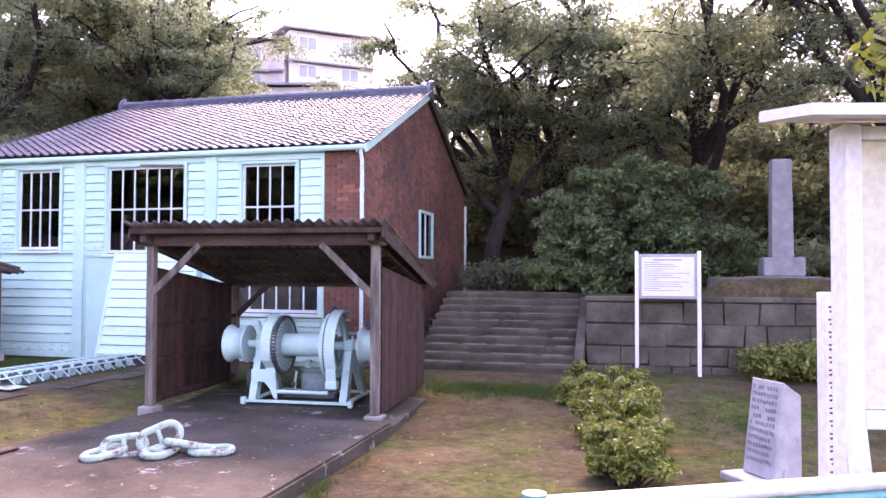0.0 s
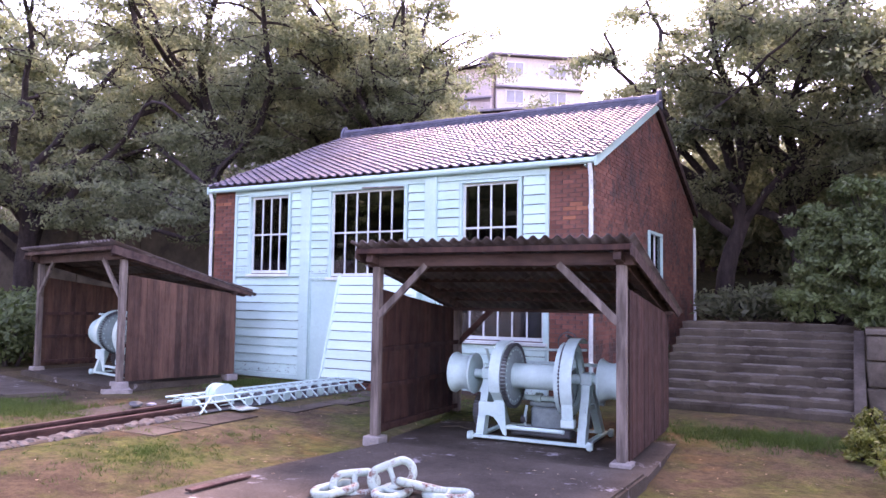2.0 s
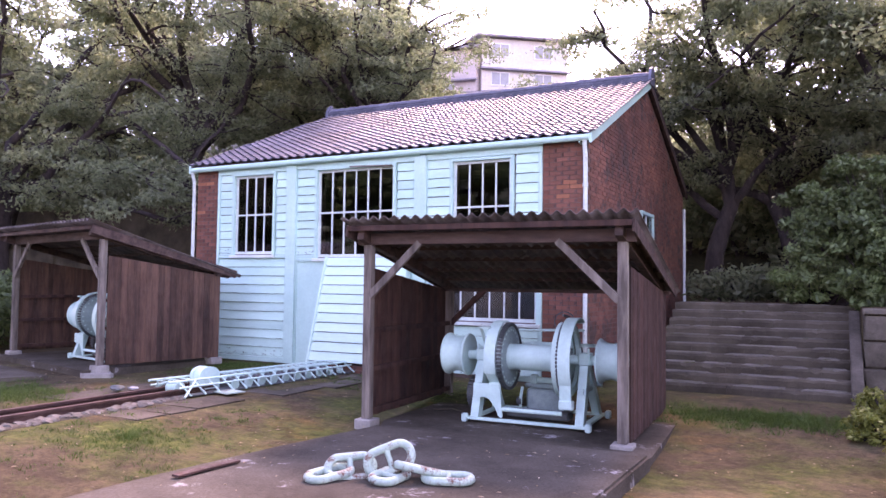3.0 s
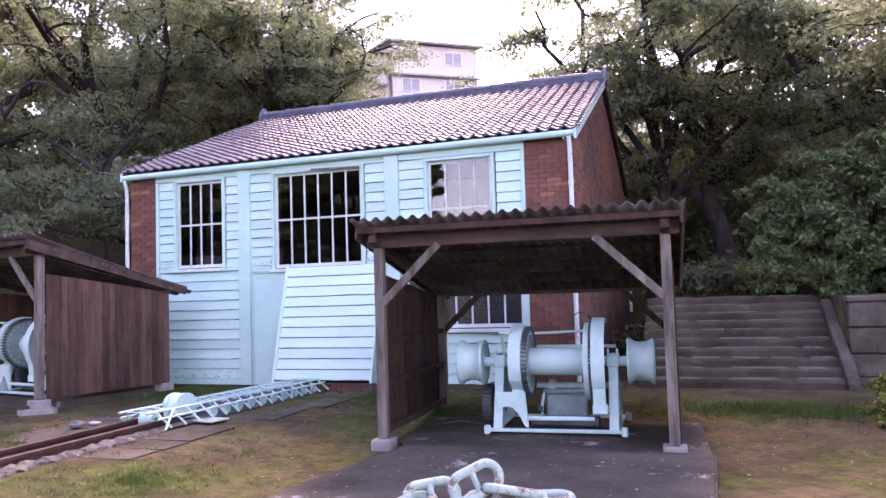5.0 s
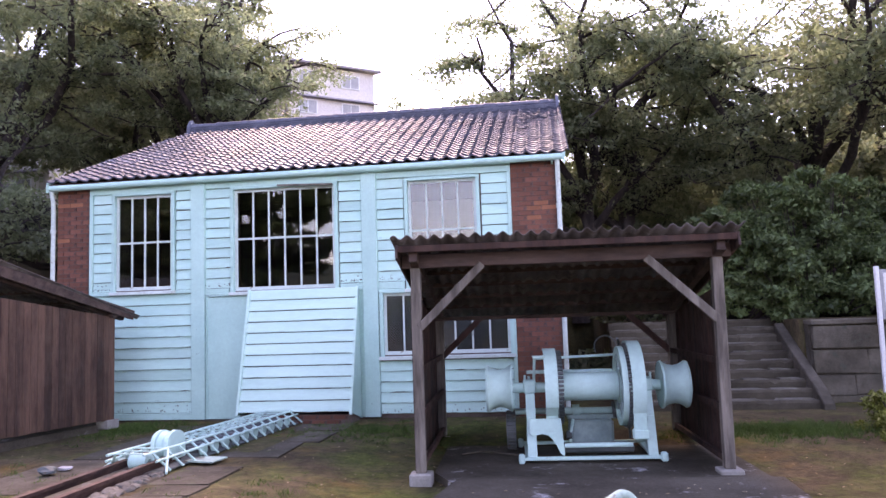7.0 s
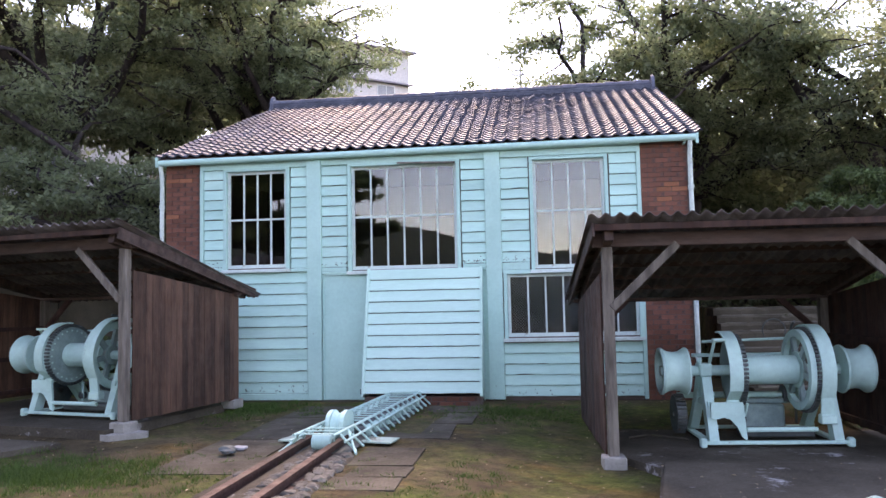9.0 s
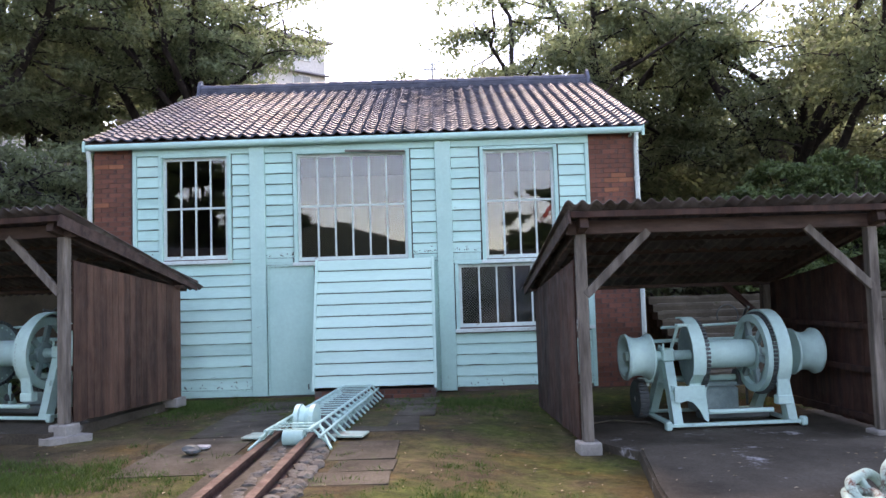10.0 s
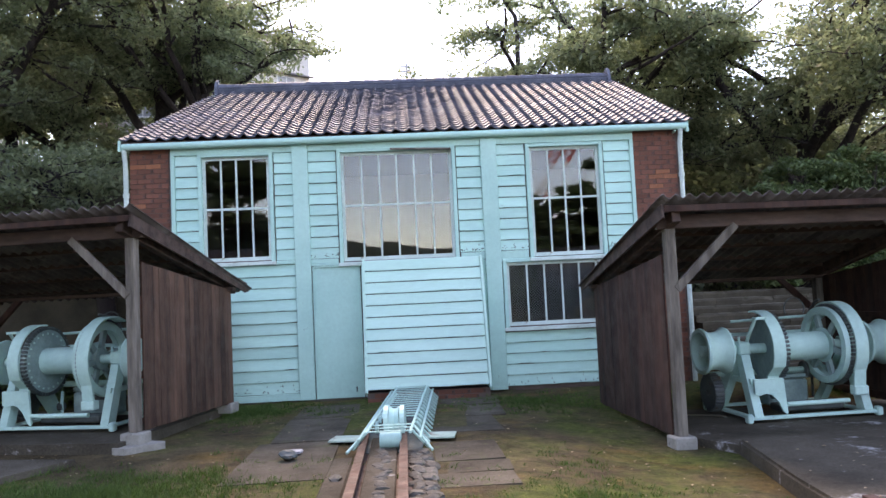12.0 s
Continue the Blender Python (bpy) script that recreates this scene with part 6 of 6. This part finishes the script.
# ---- houses on the hill ----
def hill_house(m, w, d, storeys, sh, label, pitch=0.5, wall=HOUSE_WALL):
    """A rendered house: walls, shallow pitched roof with deep eaves, belts and two-light windows. Origin: foot of the left front corner."""
    h = holder("hill_house", m, label, "house", "houses on the hill")
    ht = storeys * sh
    part("wall", box(B(), 0, w, 0, d, -6, ht), wall, h)
    bm = B()
    slab_poly(bm, [(-0.35, ht + 0.02), (d / 2, ht + pitch), (d + 0.35, ht + 0.02), (d + 0.35, ht + 0.12), (d / 2, ht + pitch + 0.12), (-0.35, ht + 0.12)], -0.35, w + 0.3, "x")
    part("roof", bm, HOUSE_ROOF, h)
    for s in range(storeys):
        n = max(1, int(w / 1.9))
        for k in range(n):
            x, z = 0.45 + k * w / n, s * sh + 0.35 * sh
            win = part("window", box(B(), x, x + 0.95, -0.06, -0.004, z, z + 0.48 * sh), WHITE, h, "white-framed sliding window")
            for q in (0.05, 0.49):
                part("pane", box(B(), x + q, x + q + 0.40, -0.07, -0.062, z + 0.05, z + 0.48 * sh - 0.05), FRAME_GREY, win)
        if s:
            part("belt", slab_poly(B(), [(-0.30, s * sh - 0.12), (-0.004, s * sh), (-0.004, s * sh - 0.14), (-0.30, s * sh - 0.17)], -0.1, w + 0.1, "x"), HOUSE_ROOF, h)
    return h


HOUSE_PINK = surface("pinkish_house_render", (0.55, 0.46, 0.44), (0.64, 0.54, 0.52), 0.6, 10, 0.85, bump=0.1)
hill_house(pose(-3.6, 21.7, 10.85, 0, 0, 38), 4.4, 5, 2, 1.42, "pale rendered house high on the wooded hill")
hill_house(pose(-8.6, 20.6, 10.25, 0, 0, 9), 4.9, 4, 2, 1.4, "pinkish rendered house wing on the wooded hill", 0.5, HOUSE_PINK)
hill_house(pose(-7.2, 19.2, 8.6, 0, 0, 12), 6.4, 1.6, 1, 1.8, "low pale outbuilding with a tiled roof on the hill", 0.3)
hill_house(pose(-24.0, 20.0, 6.5, 0, 0, 4), 9.0, 8, 2, 2.6, "pale house half hidden by trees on the hill", 1.2)
hill_house(pose(0.6, 58.0, 15.6, 0, 0, 0), 4.2, 5, 1, 2.0, "small far house on the hill", 1.2)
pole = holder("utility_pole", Matrix.Translation((4.9, 48.7, 8.0)), "thin grey utility pole with a crossarm on the far hill", "pole")
part("mast", tube(B(), [(0, 0, -4), (0, 0, 12.4)], [0.16, 0.09], 8), FRAME_GREY, pole)
part("crossarm", box(B(), -0.75, 0.35, -0.05, 0.05, 11.7, 11.82), FRAME_GREY, pole)
part("crossarm", box(B(), -0.5, 0.3, -0.05, 0.05, 12.1, 12.2), FRAME_GREY, pole)
for x in (-0.6, 0.2):
    part("insulator", tube(B(), [(x, 0, 11.82), (x, 0, 12.05)], 0.06, 8), FRAME_GREY, pole)
# white paling on the bank
pal = holder("paling_fence", Matrix.Translation((-9.0, 12.5, ground_z(-9.0, 12.5))), "white paling fence high on the bank", "fence")
for k in range(22):
    part("paling", box(B(), k * 0.16, k * 0.16 + 0.05, 0, 0.03, 0.9, 1.9), WHITE, pal)
part("rail", box(B(), -0.1, 3.6, 0.032, 0.07, 1.05, 1.12), WHITE, pal)
part("rail", box(B(), -0.1, 3.6, 0.032, 0.07, 1.7, 1.77), WHITE, pal)
for k in (0.0, 1.7, 3.4):
    part("post", box(B(), k, k + 0.08, 0.072, 0.15, -0.3, 1.95), WHITE, pal)

# far wooded hills across the water, seen in the panes
vs, fs, nx = [], [], 240
for j, (y, k) in enumerate(((-150, 0.0), (-190, 0.55), (-230, 1.0), (-330, 0.9))):
    for i in range(nx + 1):
        x = -420 + 840 * i / nx
        # the 75 m rise at far left is added to darken the panes' reflections
        vs.append((x, y, -2 + k * (19 + 8 * math.exp(-((x + 36) / 26) ** 2) - 7 * step01(x, 15, 50) + 3 * noise.noise((x * 0.05, 9.5, 0)) + 75 * step01(-x, 80, 190) + 14 * step01(x, 25, 90))))
for j in range(3):
    for i in range(nx):
        a = j * (nx + 1) + i
        fs.append((a, a + 1, a + nx + 2, a + nx + 1))
tagged(new("backdrop_hills", raw("backdrop_hills", vs, fs, HILL, True)), "far wooded green hills", "hills", kind="structure")


# red and white crane boom beyond the yard, seen in a pane
crane = holder("crane", Matrix.Translation((19.0, -60.0, 0.0)), "red and white lattice crane boom above the trees", "crane")
part("mast", box(B(), -6.5, -5.3, -0.6, 0.6, -1, 5.2, 0.05), IRON_DARK, crane)
a, b = Vector((-6.0, 0, 5.5)), Vector((5.0, 0, 22.0))
for k in range(6):
    bm = B()
    p, q = a.lerp(b, k / 6), a.lerp(b, (k + 1) / 6)
    for dx, dy in ((-0.45, -0.4), (0.45, -0.4), (-0.45, 0.4), (0.45, 0.4)):
        beam(bm, p + Vector((dx, dy, 0)), q + Vector((dx, dy, 0)), 0.22, 0.22)
    for i in range(4):
        u, v = p.lerp(q, i / 4), p.lerp(q, (i + 1) / 4)
        beam(bm, u + Vector((-0.45, -0.4, 0)), v + Vector((0.45, -0.4, 0)), 0.14, 0.14)
    part("boom_section", bm, RED if k % 2 else WHITE, crane, "red lattice section" if k % 2 else "white lattice section")
# ---- pieces of walls and roofs ----
def pier_bricks():
    bright = finish(box(B(), 0, 0.218, -0.012, 0.03, 0, 0.064), "brick", BRICK_BRIGHT)
    full = finish(box(B(), 0, 0.218, -0.012, 0.03, 0, 0.064), "brick", BRICK)
    half = finish(box(B(), 0, 0.104, -0.012, 0.03, 0, 0.064), "brick", BRICK)
    for x0, x1 in ((0.0, 0.60), (7.56, W)):
        for r in range(52):
            z, x = 0.0 + r * 0.0735, x0
            use_half = r % 2
            while x < x1 - 0.06:
                room = x1 - x
                short = use_half or room < 0.2
                use_half = False
                patch = x0 > 5 and 39 <= r <= 43 and random.random() < 0.4 or random.random() < 0.02
                ob = new("brick", half if short else bright if patch else full)
                ob.parent = WALL_FRONT
                ob.matrix_basis = Matrix.Translation((x, random.uniform(-0.003, 0.003), z)) @ Matrix.Diagonal((min(1.0, room / (0.104 if short else 0.218)), 1, 1, 1))
                x += 0.114 if short else 0.228


def gable_bricks(parent, face, out):
    vs, fs = [], []
    for r in range(82):
        z = -0.1 + r * 0.0735
        y = 0.0 + (0.114 if r % 2 else 0.0)
        while y < D - 0.1:
            y1 = min(D, y + 0.218)
            hit = parent is WALL_EAST and y1 > GABLE_WINDOW[0] - 0.06 and y < GABLE_WINDOW[1] + 0.06 and z + 0.064 > GABLE_WINDOW[2] - 0.06 and z < GABLE_WINDOW[3] + 0.06
            if not hit and z + 0.064 < min(roof_z(y), roof_z(y1)) - 0.12:
                b, d = len(vs), out * (0.010 + random.uniform(-0.004, 0.004))
                vs += [(face, y, z), (face, y1, z), (face, y1, z + 0.064), (face, y, z + 0.064), (face + d, y, z), (face + d, y1, z), (face + d, y1, z + 0.064), (face + d, y, z + 0.064)]
                fs += [tuple(b + i for i in q) for q in ((4, 5, 6, 7), (0, 1, 5, 4), (1, 2, 6, 5), (2, 3, 7, 6), (3, 0, 4, 7))]
            y += 0.228
    if parent is WALL_WEST:
        vs = [(x + SKEW * y, y, z) for x, y, z in vs]
    ob = tagged(new("brickwork", raw("brickwork", vs, fs, BRICK_WALL)), kind="stuff")
    ob.parent = parent


gable_bricks(WALL_EAST, W, 1)
gable_bricks(WALL_WEST, 0.0, -1)
pier_bricks()
roof()
